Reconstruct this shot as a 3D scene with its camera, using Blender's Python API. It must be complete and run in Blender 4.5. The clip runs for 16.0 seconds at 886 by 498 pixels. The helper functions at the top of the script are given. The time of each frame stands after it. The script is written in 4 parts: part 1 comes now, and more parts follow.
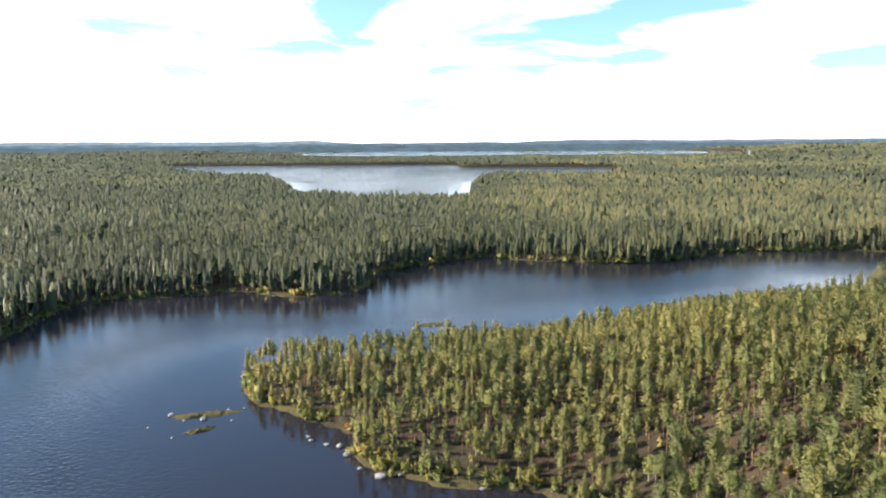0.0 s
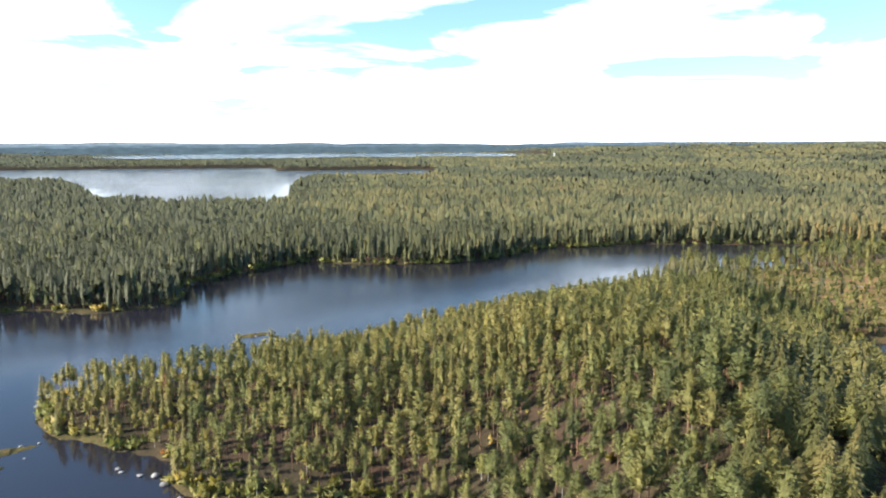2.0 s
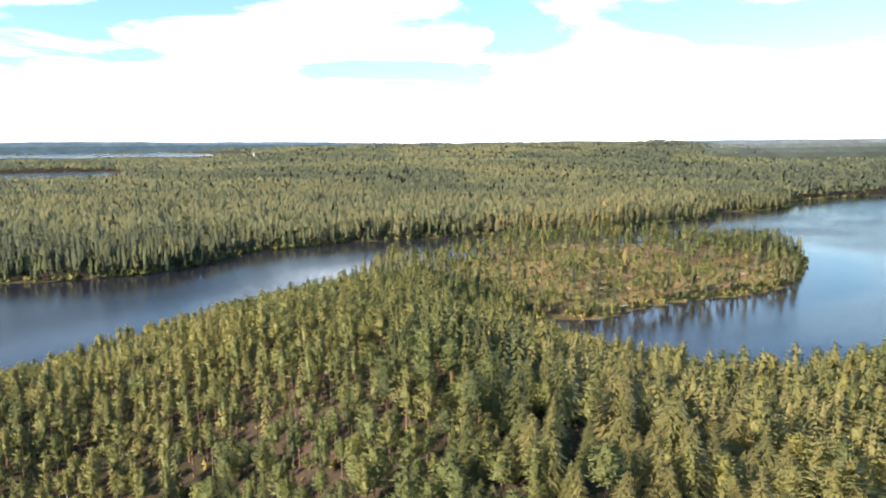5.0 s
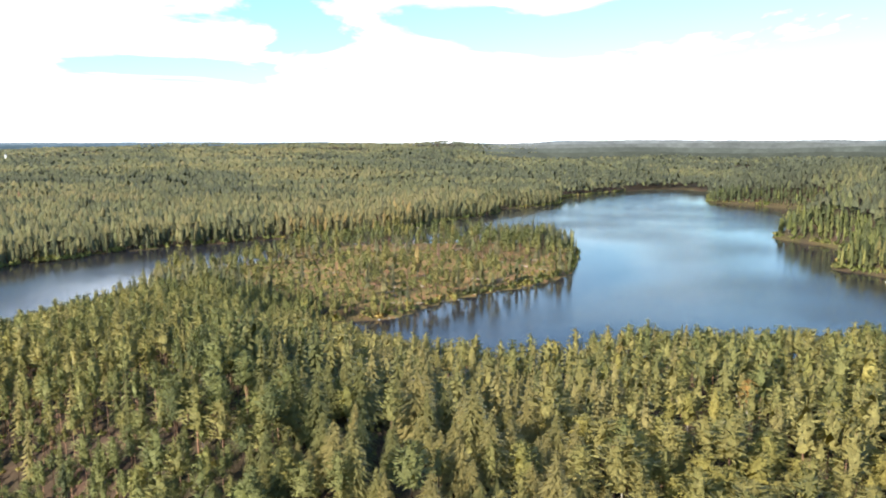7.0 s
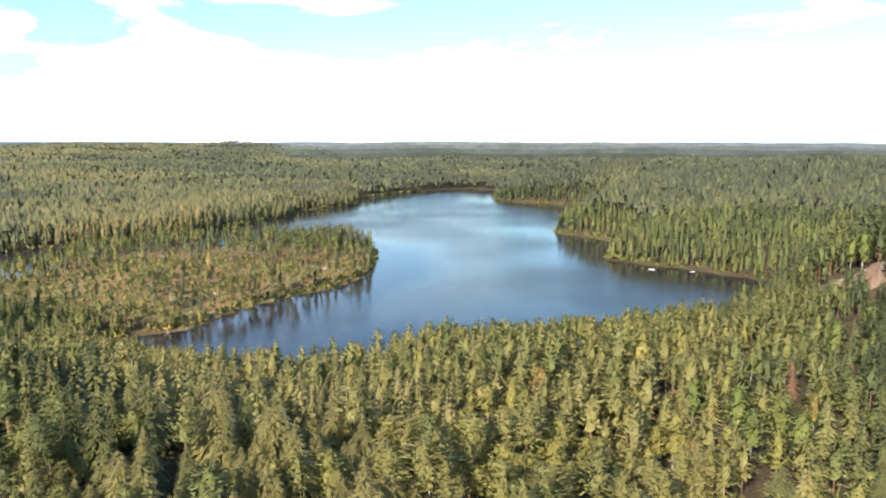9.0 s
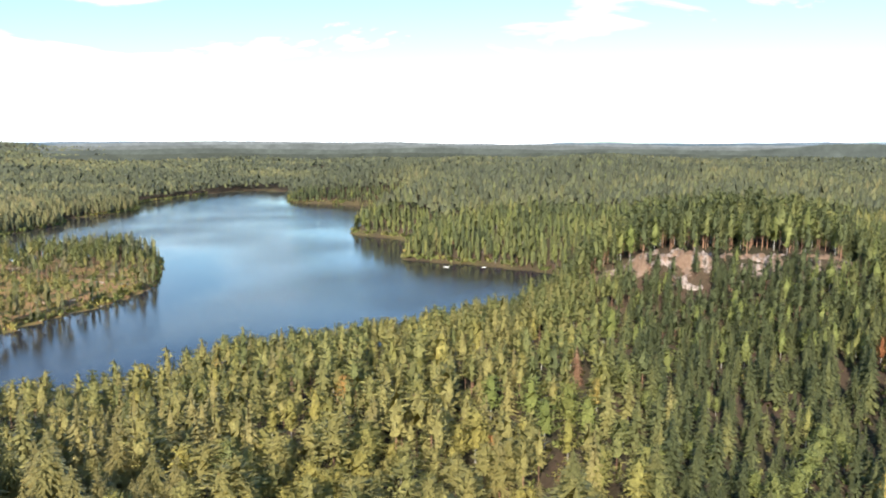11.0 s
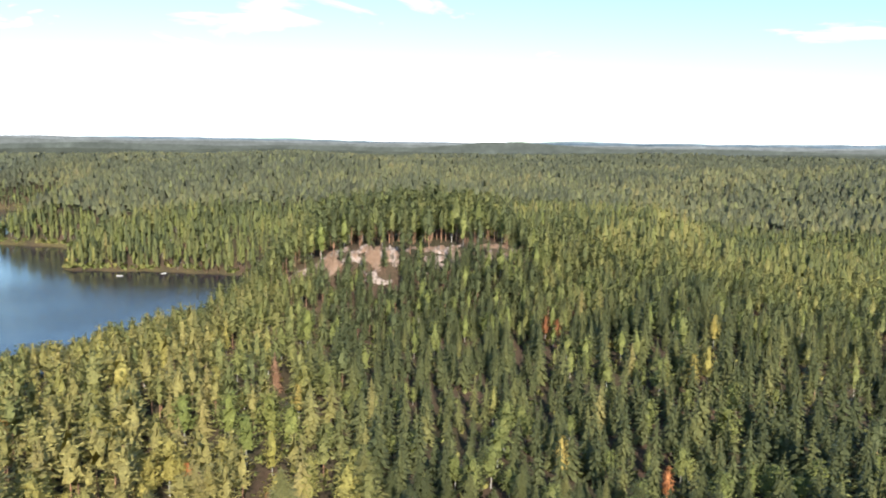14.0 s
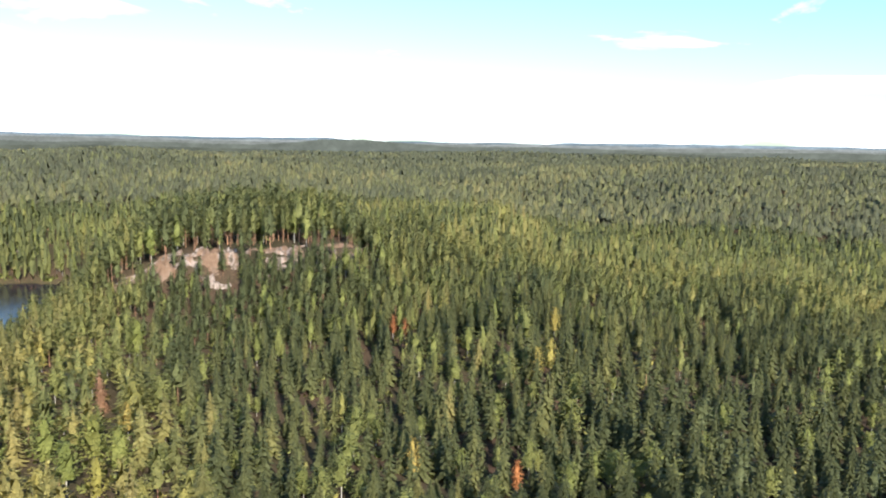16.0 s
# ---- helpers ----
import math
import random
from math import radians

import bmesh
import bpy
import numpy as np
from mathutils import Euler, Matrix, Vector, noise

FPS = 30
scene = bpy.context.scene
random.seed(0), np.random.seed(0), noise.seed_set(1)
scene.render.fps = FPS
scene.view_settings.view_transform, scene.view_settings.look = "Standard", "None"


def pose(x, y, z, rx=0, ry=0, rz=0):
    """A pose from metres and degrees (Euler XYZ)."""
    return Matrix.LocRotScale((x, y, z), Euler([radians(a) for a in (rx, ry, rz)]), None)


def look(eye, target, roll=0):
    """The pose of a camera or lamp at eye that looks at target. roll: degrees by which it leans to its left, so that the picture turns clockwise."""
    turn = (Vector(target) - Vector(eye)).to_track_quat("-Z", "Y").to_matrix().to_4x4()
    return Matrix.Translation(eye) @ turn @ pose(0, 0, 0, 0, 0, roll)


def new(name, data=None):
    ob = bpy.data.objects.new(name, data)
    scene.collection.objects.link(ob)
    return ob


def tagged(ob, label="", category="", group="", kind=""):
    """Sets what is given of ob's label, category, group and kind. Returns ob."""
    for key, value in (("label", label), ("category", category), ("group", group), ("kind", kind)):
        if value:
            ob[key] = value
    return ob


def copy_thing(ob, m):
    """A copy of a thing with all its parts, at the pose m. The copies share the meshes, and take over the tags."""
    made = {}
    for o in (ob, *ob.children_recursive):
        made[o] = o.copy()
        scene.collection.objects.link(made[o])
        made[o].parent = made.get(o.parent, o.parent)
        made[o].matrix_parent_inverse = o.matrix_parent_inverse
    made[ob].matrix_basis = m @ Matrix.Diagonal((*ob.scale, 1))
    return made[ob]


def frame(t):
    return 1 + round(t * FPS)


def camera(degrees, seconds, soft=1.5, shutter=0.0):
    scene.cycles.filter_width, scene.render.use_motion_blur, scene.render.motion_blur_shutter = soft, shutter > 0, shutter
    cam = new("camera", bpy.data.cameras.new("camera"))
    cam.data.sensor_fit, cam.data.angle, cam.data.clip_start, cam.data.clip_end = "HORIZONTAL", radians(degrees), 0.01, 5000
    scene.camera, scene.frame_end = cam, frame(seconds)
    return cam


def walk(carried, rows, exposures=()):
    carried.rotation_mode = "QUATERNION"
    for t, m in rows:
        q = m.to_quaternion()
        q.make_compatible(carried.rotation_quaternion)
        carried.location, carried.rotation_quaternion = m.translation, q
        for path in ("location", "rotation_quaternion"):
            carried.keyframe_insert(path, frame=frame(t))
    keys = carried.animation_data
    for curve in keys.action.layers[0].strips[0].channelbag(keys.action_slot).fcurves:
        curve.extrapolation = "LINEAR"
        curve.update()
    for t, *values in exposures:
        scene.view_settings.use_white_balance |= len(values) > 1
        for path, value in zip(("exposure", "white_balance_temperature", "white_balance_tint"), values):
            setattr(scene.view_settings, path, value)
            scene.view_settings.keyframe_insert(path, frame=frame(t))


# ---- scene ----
cam = camera(61.9, 16.0, soft=2.0)
# seconds, eye (x, y, z), heading to the left, pitch, roll to the left
ROWS = [
    (0.0, 0.00, -0.00, 75.00, -0.00, -8.29, -0.43),
    (0.5, -0.22, 1.32, 74.94, -3.88, -8.26, -0.41),
    (1.0, -0.46, 2.54, 74.89, -7.23, -8.22, -0.35),
    (1.5, -0.62, 3.57, 74.88, -10.59, -8.20, -0.29),
    (2.0, -0.59, 4.56, 74.92, -13.94, -8.19, -0.26),
    (2.5, -0.51, 5.52, 75.04, -17.53, -8.22, -0.25),
    (3.0, -0.43, 6.38, 75.15, -21.47, -8.26, -0.27),
    (3.5, -0.29, 7.12, 75.24, -25.25, -8.28, -0.25),
    (4.0, -0.06, 7.82, 75.27, -29.11, -8.31, -0.22),
    (6.5, 2.00, 11.48, 75.07, -48.64, -8.28, -0.21),
    (7.0, 2.62, 12.15, 75.06, -52.89, -8.29, -0.15),
    (7.5, 3.27, 12.73, 74.98, -56.75, -8.28, -0.12),
    (8.0, 3.88, 13.22, 74.86, -60.69, -8.27, -0.05),
    (8.5, 4.45, 13.65, 74.77, -64.67, -8.25, 0.03),
    (9.0, 5.03, 13.98, 74.80, -68.66, -8.22, 0.14),
    (11.5, 8.44, 15.23, 76.41, -88.58, -8.25, 0.12),
    (12.0, 9.28, 15.52, 76.61, -92.78, -8.28, 0.18),
    (12.5, 10.35, 15.85, 76.68, -97.08, -8.31, 0.29),
    (13.0, 11.66, 16.17, 76.71, -101.50, -8.33, 0.44),
    (13.5, 12.96, 16.37, 76.73, -105.67, -8.35, 0.59),
    (14.0, 14.18, 16.40, 76.74, -108.82, -8.36, 0.72),
    (14.5, 15.28, 16.19, 76.76, -111.73, -8.35, 0.81),
    (15.0, 16.31, 15.80, 76.75, -114.69, -8.37, 0.89),
    (15.5, 17.28, 15.25, 76.71, -117.69, -8.36, 0.97),
    (16.0, 18.24, 14.63, 76.64, -120.92, -8.37, 1.08),
]
walk(cam, [(t, pose(x, y, z, 90 + pitch, 0, yaw) @ pose(0, 0, 0, 0, 0, roll)) for t, x, y, z, yaw, pitch, roll in ROWS])

# ---- light: low autumn sun from the west, bright broken cloud ----
SUN_AZ, SUN_EL = 276.0, 29.0
scene.view_settings.exposure = 1.33
sun_way = Vector((math.sin(radians(SUN_AZ)) * math.cos(radians(SUN_EL)), math.cos(radians(SUN_AZ)) * math.cos(radians(SUN_EL)), math.sin(radians(SUN_EL))))
sun_data = bpy.data.lights.new("sun", "SUN")
sun_data.energy, sun_data.angle, sun_data.color = 4.4, radians(0.6), (1.0, 0.90, 0.76)
sun = new("sun", sun_data)
sun.matrix_world = look(sun_way * 300, (0, 0, 0))

world = bpy.data.worlds.new("sky")
scene.world = world
world.use_nodes = True
wn, wl = world.node_tree.nodes, world.node_tree.links
wn.clear()


def wnode(kind, **values):
    n = wn.new(kind)
    for k, v in values.items():
        n.inputs[k].default_value = v
    return n


sky = wn.new("ShaderNodeTexSky")
sky.sky_type, sky.sun_disc = "NISHITA", False
sky.sun_elevation, sky.sun_rotation = radians(SUN_EL), radians(SUN_AZ)
sky.air_density, sky.dust_density, sky.ozone_density = 1.0, 0.6, 1.0
coord = wn.new("ShaderNodeTexCoord")
split = wn.new("ShaderNodeSeparateXYZ")
wl.new(coord.outputs["Generated"], split.inputs[0])


def wmath(op, a, b=None):
    n = wn.new("ShaderNodeMath")
    n.operation = op
    for i, v in enumerate((a, b)):
        if v is None:
            continue
        if isinstance(v, (int, float)):
            n.inputs[i].default_value = v
        else:
            wl.new(v, n.inputs[i])
    return n.outputs[0]


# the cloud sheet seen in perspective: x / (z + c), y / (z + c)
deep = wmath("ADD", wmath("MAXIMUM", split.outputs[2], 0.0), 0.10)
flat = wn.new("ShaderNodeCombineXYZ")
wl.new(wmath("DIVIDE", split.outputs[0], deep), flat.inputs[0])
wl.new(wmath("DIVIDE", split.outputs[1], deep), flat.inputs[1])
puffs = wnode("ShaderNodeTexNoise", Scale=0.8, Detail=7.0, Roughness=0.55, Distortion=0.5)
wl.new(flat.outputs[0], puffs.inputs["Vector"])
# thicker towards the horizon
low = wmath("SUBTRACT", 1.0, wmath("MINIMUM", wmath("MULTIPLY", wmath("MAXIMUM", split.outputs[2], 0.0), 7.4), 1.0))
toward = wmath("MAXIMUM", wmath("ADD", wmath("MULTIPLY", split.outputs[0], 0.77), wmath("MULTIPLY", split.outputs[1], -0.64)), 0.0)
cover = wmath("SUBTRACT", wmath("ADD", puffs.outputs["Fac"], wmath("MULTIPLY", low, 0.22)), wmath("ADD", wmath("MULTIPLY", toward, 0.17), wmath("MULTIPLY", wmath("MINIMUM", wmath("MAXIMUM", wmath("SUBTRACT", split.outputs[2], 0.16), 0.0), 0.4), 0.6)))
ramp = wn.new("ShaderNodeValToRGB")
ramp.color_ramp.elements[0].position, ramp.color_ramp.elements[1].position = 0.47, 0.66
wl.new(cover, ramp.inputs[0])
sky_gain = wn.new("ShaderNodeMixRGB")
sky_gain.blend_type = "MULTIPLY"
sky_gain.inputs[0].default_value = 1.0
sky_gain.inputs[2].default_value = (0.073, 0.094, 0.106, 1)
wl.new(sky.outputs[0], sky_gain.inputs[1])
mixed = wn.new("ShaderNodeMixRGB")
mixed.inputs[2].default_value = (1.36, 1.44, 1.54, 1)
wl.new(ramp.outputs[0], mixed.inputs[0])
wl.new(sky_gain.outputs[0], mixed.inputs[1])
back = wnode("ShaderNodeBackground", Strength=1.0)
wl.new(mixed.outputs[0], back.inputs[0])
wout = wn.new("ShaderNodeOutputWorld")
wl.new(back.outputs[0], wout.inputs[0])


# ---- materials ----
def material(name):
    m = bpy.data.materials.new(name)
    m.use_nodes = True
    n = m.node_tree.nodes
    return m, n, m.node_tree.links, n["Principled BSDF"]


def noise_node(n, l, scale, detail=4.0, rough=0.55, vector=None):
    t = n.new("ShaderNodeTexNoise")
    t.inputs["Scale"].default_value, t.inputs["Detail"].default_value, t.inputs["Roughness"].default_value = scale, detail, rough
    if vector is None:
        g = n.new("ShaderNodeNewGeometry")
        vector = g.outputs["Position"]
    l.new(vector, t.inputs["Vector"])
    return t


def ramp_node(n, l, source, stops):
    r = n.new("ShaderNodeValToRGB")
    e = r.color_ramp.elements
    while len(e) < len(stops):
        e.new(0.5)
    for el, (p, c) in zip(e, stops):
        el.position, el.color = p, (*c, 1)
    l.new(source, r.inputs[0])
    return r


def mix_node(n, l, fac, a, b, how="MIX"):
    m = n.new("ShaderNodeMixRGB")
    m.blend_type = how
    for i, v in enumerate((fac, a, b)):
        if isinstance(v, (int, float)):
            m.inputs[i].default_value = v
        elif isinstance(v, tuple):
            m.inputs[i].default_value = (*v, 1)
        else:
            l.new(v, m.inputs[i])
    return m.outputs[0]


def bump_node(n, l, height, bsdf, strength, distance):
    b = n.new("ShaderNodeBump")
    b.inputs["Strength"].default_value, b.inputs["Distance"].default_value = strength, distance
    l.new(height, b.inputs["Height"])
    l.new(b.outputs[0], bsdf.inputs["Normal"])


def foliage(name, stops, single):
    """Needles or leaves. The hue differs from tree to tree and, with shade painted in, by zone: by the object's own
    colour for single trees, by the stored tint in a stand.
    """
    m, n, l, p = material(name)
    if single:
        tone = n.new("ShaderNodeSeparateColor")
        l.new(n.new("ShaderNodeObjectInfo").outputs["Color"], tone.inputs[0])
        source = tone.outputs[0]
    else:
        a = n.new("ShaderNodeAttribute")
        a.attribute_name = "tint"
        source = a.outputs["Fac"]
    tone = ramp_node(n, l, source, stops)
    grain = noise_node(n, l, 1.9, 3.0, 0.7)
    vary = ramp_node(n, l, grain.outputs["Fac"], [(0.30, (0.62, 0.62, 0.64)), (0.72, (1.38, 1.37, 1.32))])
    col = mix_node(n, l, 1.0, tone.outputs[0], vary.outputs[0], "MULTIPLY")
    l.new(col, p.inputs["Base Color"])
    p.inputs["Roughness"].default_value = 0.5
    p.inputs["Specular IOR Level"].default_value = 0.12
    bump_node(n, l, noise_node(n, l, 1.1, 4.0, 0.7).outputs["Fac"], p, 0.5, 0.8)
    # needles and leaves pass nearly as much light as they throw back
    tr = n.new("ShaderNodeBsdfTranslucent")
    l.new(mix_node(n, l, 1.0, col, (0.50, 0.50, 0.38), "MULTIPLY"), tr.inputs[0])
    both = n.new("ShaderNodeAddShader")
    l.new(p.outputs[0], both.inputs[0])
    l.new(tr.outputs[0], both.inputs[1])
    l.new(both.outputs[0], n["Material Output"].inputs[0])
    return m


PINE = [(0.0, (0.084, 0.098, 0.046)), (0.35, (0.136, 0.147, 0.056)), (0.7, (0.197, 0.186, 0.068)), (0.95, (0.246, 0.211, 0.080)), (1.0, (0.260, 0.153, 0.078))]
SPRUCE = [(0.0, (0.063, 0.072, 0.033)), (0.35, (0.109, 0.115, 0.047)), (0.7, (0.177, 0.165, 0.064)), (0.9, (0.228, 0.190, 0.080)), (1.0, (0.212, 0.128, 0.082))]
BIRCH = [(0.0, (0.131, 0.151, 0.047)), (0.35, (0.169, 0.178, 0.063)), (0.7, (0.261, 0.226, 0.069)), (0.92, (0.338, 0.237, 0.075)), (1.0, (0.365, 0.157, 0.063))]


def hazed(stops):
    """A far crown from outside: foliage greyed by painted-in haze, and by twigs and bark."""
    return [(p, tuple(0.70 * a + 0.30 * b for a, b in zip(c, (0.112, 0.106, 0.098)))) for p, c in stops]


def bark(name, a, b, scale):
    m, n, l, p = material(name)
    t = noise_node(n, l, scale, 5.0, 0.6)
    c = ramp_node(n, l, t.outputs["Fac"], [(0.35, a), (0.65, b)])
    l.new(c.outputs[0], p.inputs["Base Color"])
    p.inputs["Roughness"].default_value = 0.85
    bump_node(n, l, t.outputs["Fac"], p, 0.4, 0.03)
    return m


M = {
    "pine": (foliage("pine_needles", PINE, True), foliage("pine_stand_needles", PINE, False), foliage("pine_hazed_crown", hazed(PINE), False)),
    "spruce": (foliage("spruce_needles", SPRUCE, True), foliage("spruce_stand_needles", SPRUCE, False), foliage("spruce_hazed_crown", hazed(SPRUCE), False)),
    "birch": (foliage("birch_leaves", BIRCH, True), foliage("birch_stand_leaves", BIRCH, False), foliage("birch_hazed_crown", hazed(BIRCH), False)),
}
BARK = {
    "pine": bark("pine_bark", (0.20, 0.115, 0.075), (0.36, 0.20, 0.12), 1.2),
    "spruce": bark("spruce_bark", (0.12, 0.095, 0.075), (0.22, 0.18, 0.15), 1.5),
    "birch": bark("birch_bark", (0.30, 0.28, 0.25), (0.50, 0.48, 0.45), 2.5),
}


def ground_material():
    m, n, l, p = material("forest_floor")
    wide = noise_node(n, l, 0.035, 5.0, 0.6)
    fine = noise_node(n, l, 0.9, 5.0, 0.65)
    moss = ramp_node(n, l, wide.outputs["Fac"], [(0.3, (0.040, 0.039, 0.021)), (0.5, (0.060, 0.047, 0.031)), (0.7, (0.088, 0.054, 0.040))])
    grain = ramp_node(n, l, fine.outputs["Fac"], [(0.25, (0.55, 0.55, 0.55)), (0.75, (1.45, 1.40, 1.35))])
    floor = mix_node(n, l, 1.0, moss.outputs[0], grain.outputs[0], "MULTIPLY")
    # sedge and heather along the water, slash and heather on the felled ground
    edge = n.new("ShaderNodeAttribute")
    edge.attribute_name = "bank"
    sedge = ramp_node(n, l, fine.outputs["Fac"], [(0.3, (0.062, 0.056, 0.026)), (0.52, (0.118, 0.100, 0.038)), (0.75, (0.165, 0.098, 0.052))])
    a = mix_node(n, l, edge.outputs["Fac"], floor, sedge.outputs[0])
    cut = n.new("ShaderNodeAttribute")
    cut.attribute_name = "felled"
    slash = ramp_node(n, l, noise_node(n, l, 0.16, 6.0, 0.7).outputs["Fac"], [(0.36, (0.135, 0.130, 0.046)), (0.50, (0.210, 0.155, 0.062)), (0.60, (0.290, 0.160, 0.080)), (0.8, (0.36, 0.28, 0.20))])
    b = mix_node(n, l, cut.outputs["Fac"], a, slash.outputs[0])
    l.new(b, p.inputs["Base Color"])
    p.inputs["Roughness"].default_value = 0.95
    p.inputs["Specular IOR Level"].default_value = 0.1
    bump_node(n, l, fine.outputs["Fac"], p, 0.6, 0.5)
    return m


def water_material():
    m, n, l, p = material("lake_water")
    p.inputs["Base Color"].default_value = (0.018, 0.017, 0.024, 1)
    p.inputs["IOR"].default_value = 1.333
    calm = noise_node(n, l, 0.010, 4.0, 0.6)
    r = ramp_node(n, l, calm.outputs["Fac"], [(0.35, (0.05, 0.05, 0.05)), (0.65, (0.12, 0.12, 0.12))])
    l.new(r.outputs[0], p.inputs["Roughness"])
    ripple = noise_node(n, l, 0.7, 3.0, 0.6)
    # still in the lee of the shores, ruffled in the open
    open_water = n.new("ShaderNodeAttribute")
    open_water.attribute_name = "fetch"
    rise = n.new("ShaderNodeMath")
    rise.operation = "MULTIPLY"
    l.new(ripple.outputs["Fac"], rise.inputs[0])
    l.new(open_water.outputs["Fac"], rise.inputs[1])
    bump_node(n, l, rise.outputs[0], p, 0.6, 0.8)
    return m


def rock_material(name, stops):
    m, n, l, p = material(name)
    t = noise_node(n, l, 0.5, 8.0, 0.65)
    c = ramp_node(n, l, t.outputs["Fac"], stops)
    tops = n.new("ShaderNodeAttribute")
    tops.attribute_name = "heather"
    heath = ramp_node(n, l, noise_node(n, l, 0.8, 5.0, 0.7).outputs["Fac"], [(0.35, (0.12, 0.075, 0.045)), (0.52, (0.15, 0.092, 0.060)), (0.66, (0.18, 0.125, 0.082)), (0.74, (0.42, 0.39, 0.35))])
    l.new(mix_node(n, l, tops.outputs["Fac"], c.outputs[0], heath.outputs[0]), p.inputs["Base Color"])
    p.inputs["Roughness"].default_value = 0.85
    bump_node(n, l, noise_node(n, l, 2.0, 6.0, 0.7).outputs["Fac"], p, 0.7, 0.25)
    return m


GROUND, WATER = ground_material(), water_material()
GRANITE = rock_material("granite", [(0.36, (0.06, 0.052, 0.04)), (0.46, (0.12, 0.092, 0.074)), (0.54, (0.30, 0.255, 0.23)), (0.62, (0.19, 0.115, 0.09)), (0.76, (0.085, 0.065, 0.045))])
BOULDER = rock_material("pale_boulder", [(0.3, (0.12, 0.115, 0.11)), (0.5, (0.27, 0.26, 0.25)), (0.7, (0.42, 0.41, 0.39))])

# ---- the lie of the land ----
SHORE_NORTH = [(-320, -260), (-360, -120), (-300, 0), (-235, 110), (-190, 205), (-172, 279), (-173, 327), (-164, 348), (-135, 356), (-105, 368), (-79, 356), (-52, 359), (-39, 376),
               (-42, 409), (-31, 427), (-10, 446), (24, 474), (62, 457), (96, 447), (127, 448), (161, 468), (196, 492), (232, 488), (270, 494), (326, 477), (384, 457), (440, 438), (497, 417), (528, 426), (573, 428), (644, 427), (676, 446), (694, 462)]
SHORE_EAST = [(732, 442), (801, 437), (883, 477), (1009, 466), (1124, 438), (1112, 362), (936, 304), (915, 257), (896, 213), (862, 172), (790, 142), (700, 138), (629, 154), (602, 137), (589, 110), (556, 92), (520, 88), (484, 88), (473, 63), (464, 35), (452, 16), (440, -8), (420, -28), (395, -30), (368, -16)]
SHORE_NEAR = [(338, 2), (308, 18), (291, 42), (272, 66), (255, 86), (240, 112), (212, 124), (198, 134), (192, 155), (189, 178), (190, 200), (198, 222), (210, 231), (238, 216), (256, 217), (288, 216), (325, 207), (352, 204), (380, 205), (406, 216), (440, 232), (470, 250), (481, 274), (476, 292)]
SHORE_CAPE = [(455, 322), (423, 356), (388, 388), (358, 398), (330, 384), (305, 371), (277, 370), (250, 366), (219, 358), (192, 336), (168, 314), (128, 306), (91, 290), (62, 279), (40, 267), (11, 254), (-20, 247), (-45, 243), (-64, 235), (-61, 218), (-54, 206), (-45, 199), (-28, 186), (-23, 178), (-21, 168), (-13, 159), (3, 153), (23, 147), (38, 125), (46, 95), (42, 50), (30, 0), (0, -60), (-70, -150), (-180, -240)]
FAR_LAKE = [(-1000, 2420), (-760, 2080), (-600, 1700), (-426, 1462), (-322, 1393), (-240, 1150), (-172, 917), (-121, 862), (-53, 836), (29, 845), (36, 1026), (68, 1325), (128, 1430), (290, 1400), (400, 1700), (448, 2080), (60, 2128), (40, 2390), (-337, 2422), (-680, 2440)]


def rounded(points, steps=3):
    """A closed Catmull-Rom curve through the corners."""
    p = np.array(points, float)
    a, b, c, d = np.roll(p, 1, 0), p, np.roll(p, -1, 0), np.roll(p, -2, 0)
    out = []
    for k in range(steps):
        t = k / steps
        out.append(0.5 * (2 * b + (c - a) * t + (2 * a - 5 * b + 4 * c - d) * t * t + (3 * b - a - 3 * c + d) * t ** 3))
    return np.stack(out, 1).reshape(-1, 2)


LAKE, LAKE_FAR = rounded(SHORE_NORTH + SHORE_EAST + SHORE_NEAR + SHORE_CAPE), rounded(FAR_LAKE)


def inland(x, y, outline):
    """Metres from the shoreline: plus on land, minus over water."""
    out = np.empty(len(x))
    a, b = outline, np.roll(outline, -1, 0)
    e = b - a
    ee = (e ** 2).sum(1)
    for s in range(0, len(x), 20000):
        px, py = x[s:s + 20000, None], y[s:s + 20000, None]
        wx, wy = px - a[:, 0], py - a[:, 1]
        t = np.clip((wx * e[:, 0] + wy * e[:, 1]) / ee, 0, 1)
        d = np.sqrt(((wx - t * e[:, 0]) ** 2 + (wy - t * e[:, 1]) ** 2).min(1))
        up = (a[:, 1] <= py) != (b[:, 1] <= py)
        side = wx < wy * e[:, 0] / np.where(np.abs(e[:, 1]) < 1e-9, 1e-9, e[:, 1])
        inside = (up & side).sum(1) % 2 == 1
        out[s:s + 20000] = np.where(inside, -d, d)
    return out


def wave(x, y, scale, seed):
    """A smooth, cheap noise of about -1 to 1."""
    r = np.random.RandomState(seed)
    v = 0
    for k in range(5):
        a, f, ph = r.uniform(0, 2 * np.pi), r.uniform(0.6, 1.7) * 2 * np.pi / scale, r.uniform(0, 6.28)
        v = v + np.sin((x * np.cos(a) + y * np.sin(a)) * f + ph + 1.3 * np.sin((y * np.cos(a) - x * np.sin(a)) * f * 0.6))
    return v / 3.2


def smooth(v, a, b):
    """0 at a to 1 at b (b may lie below a)."""
    t = np.clip((v - a) / (b - a), 0, 1)
    return t * t * (3 - 2 * t)


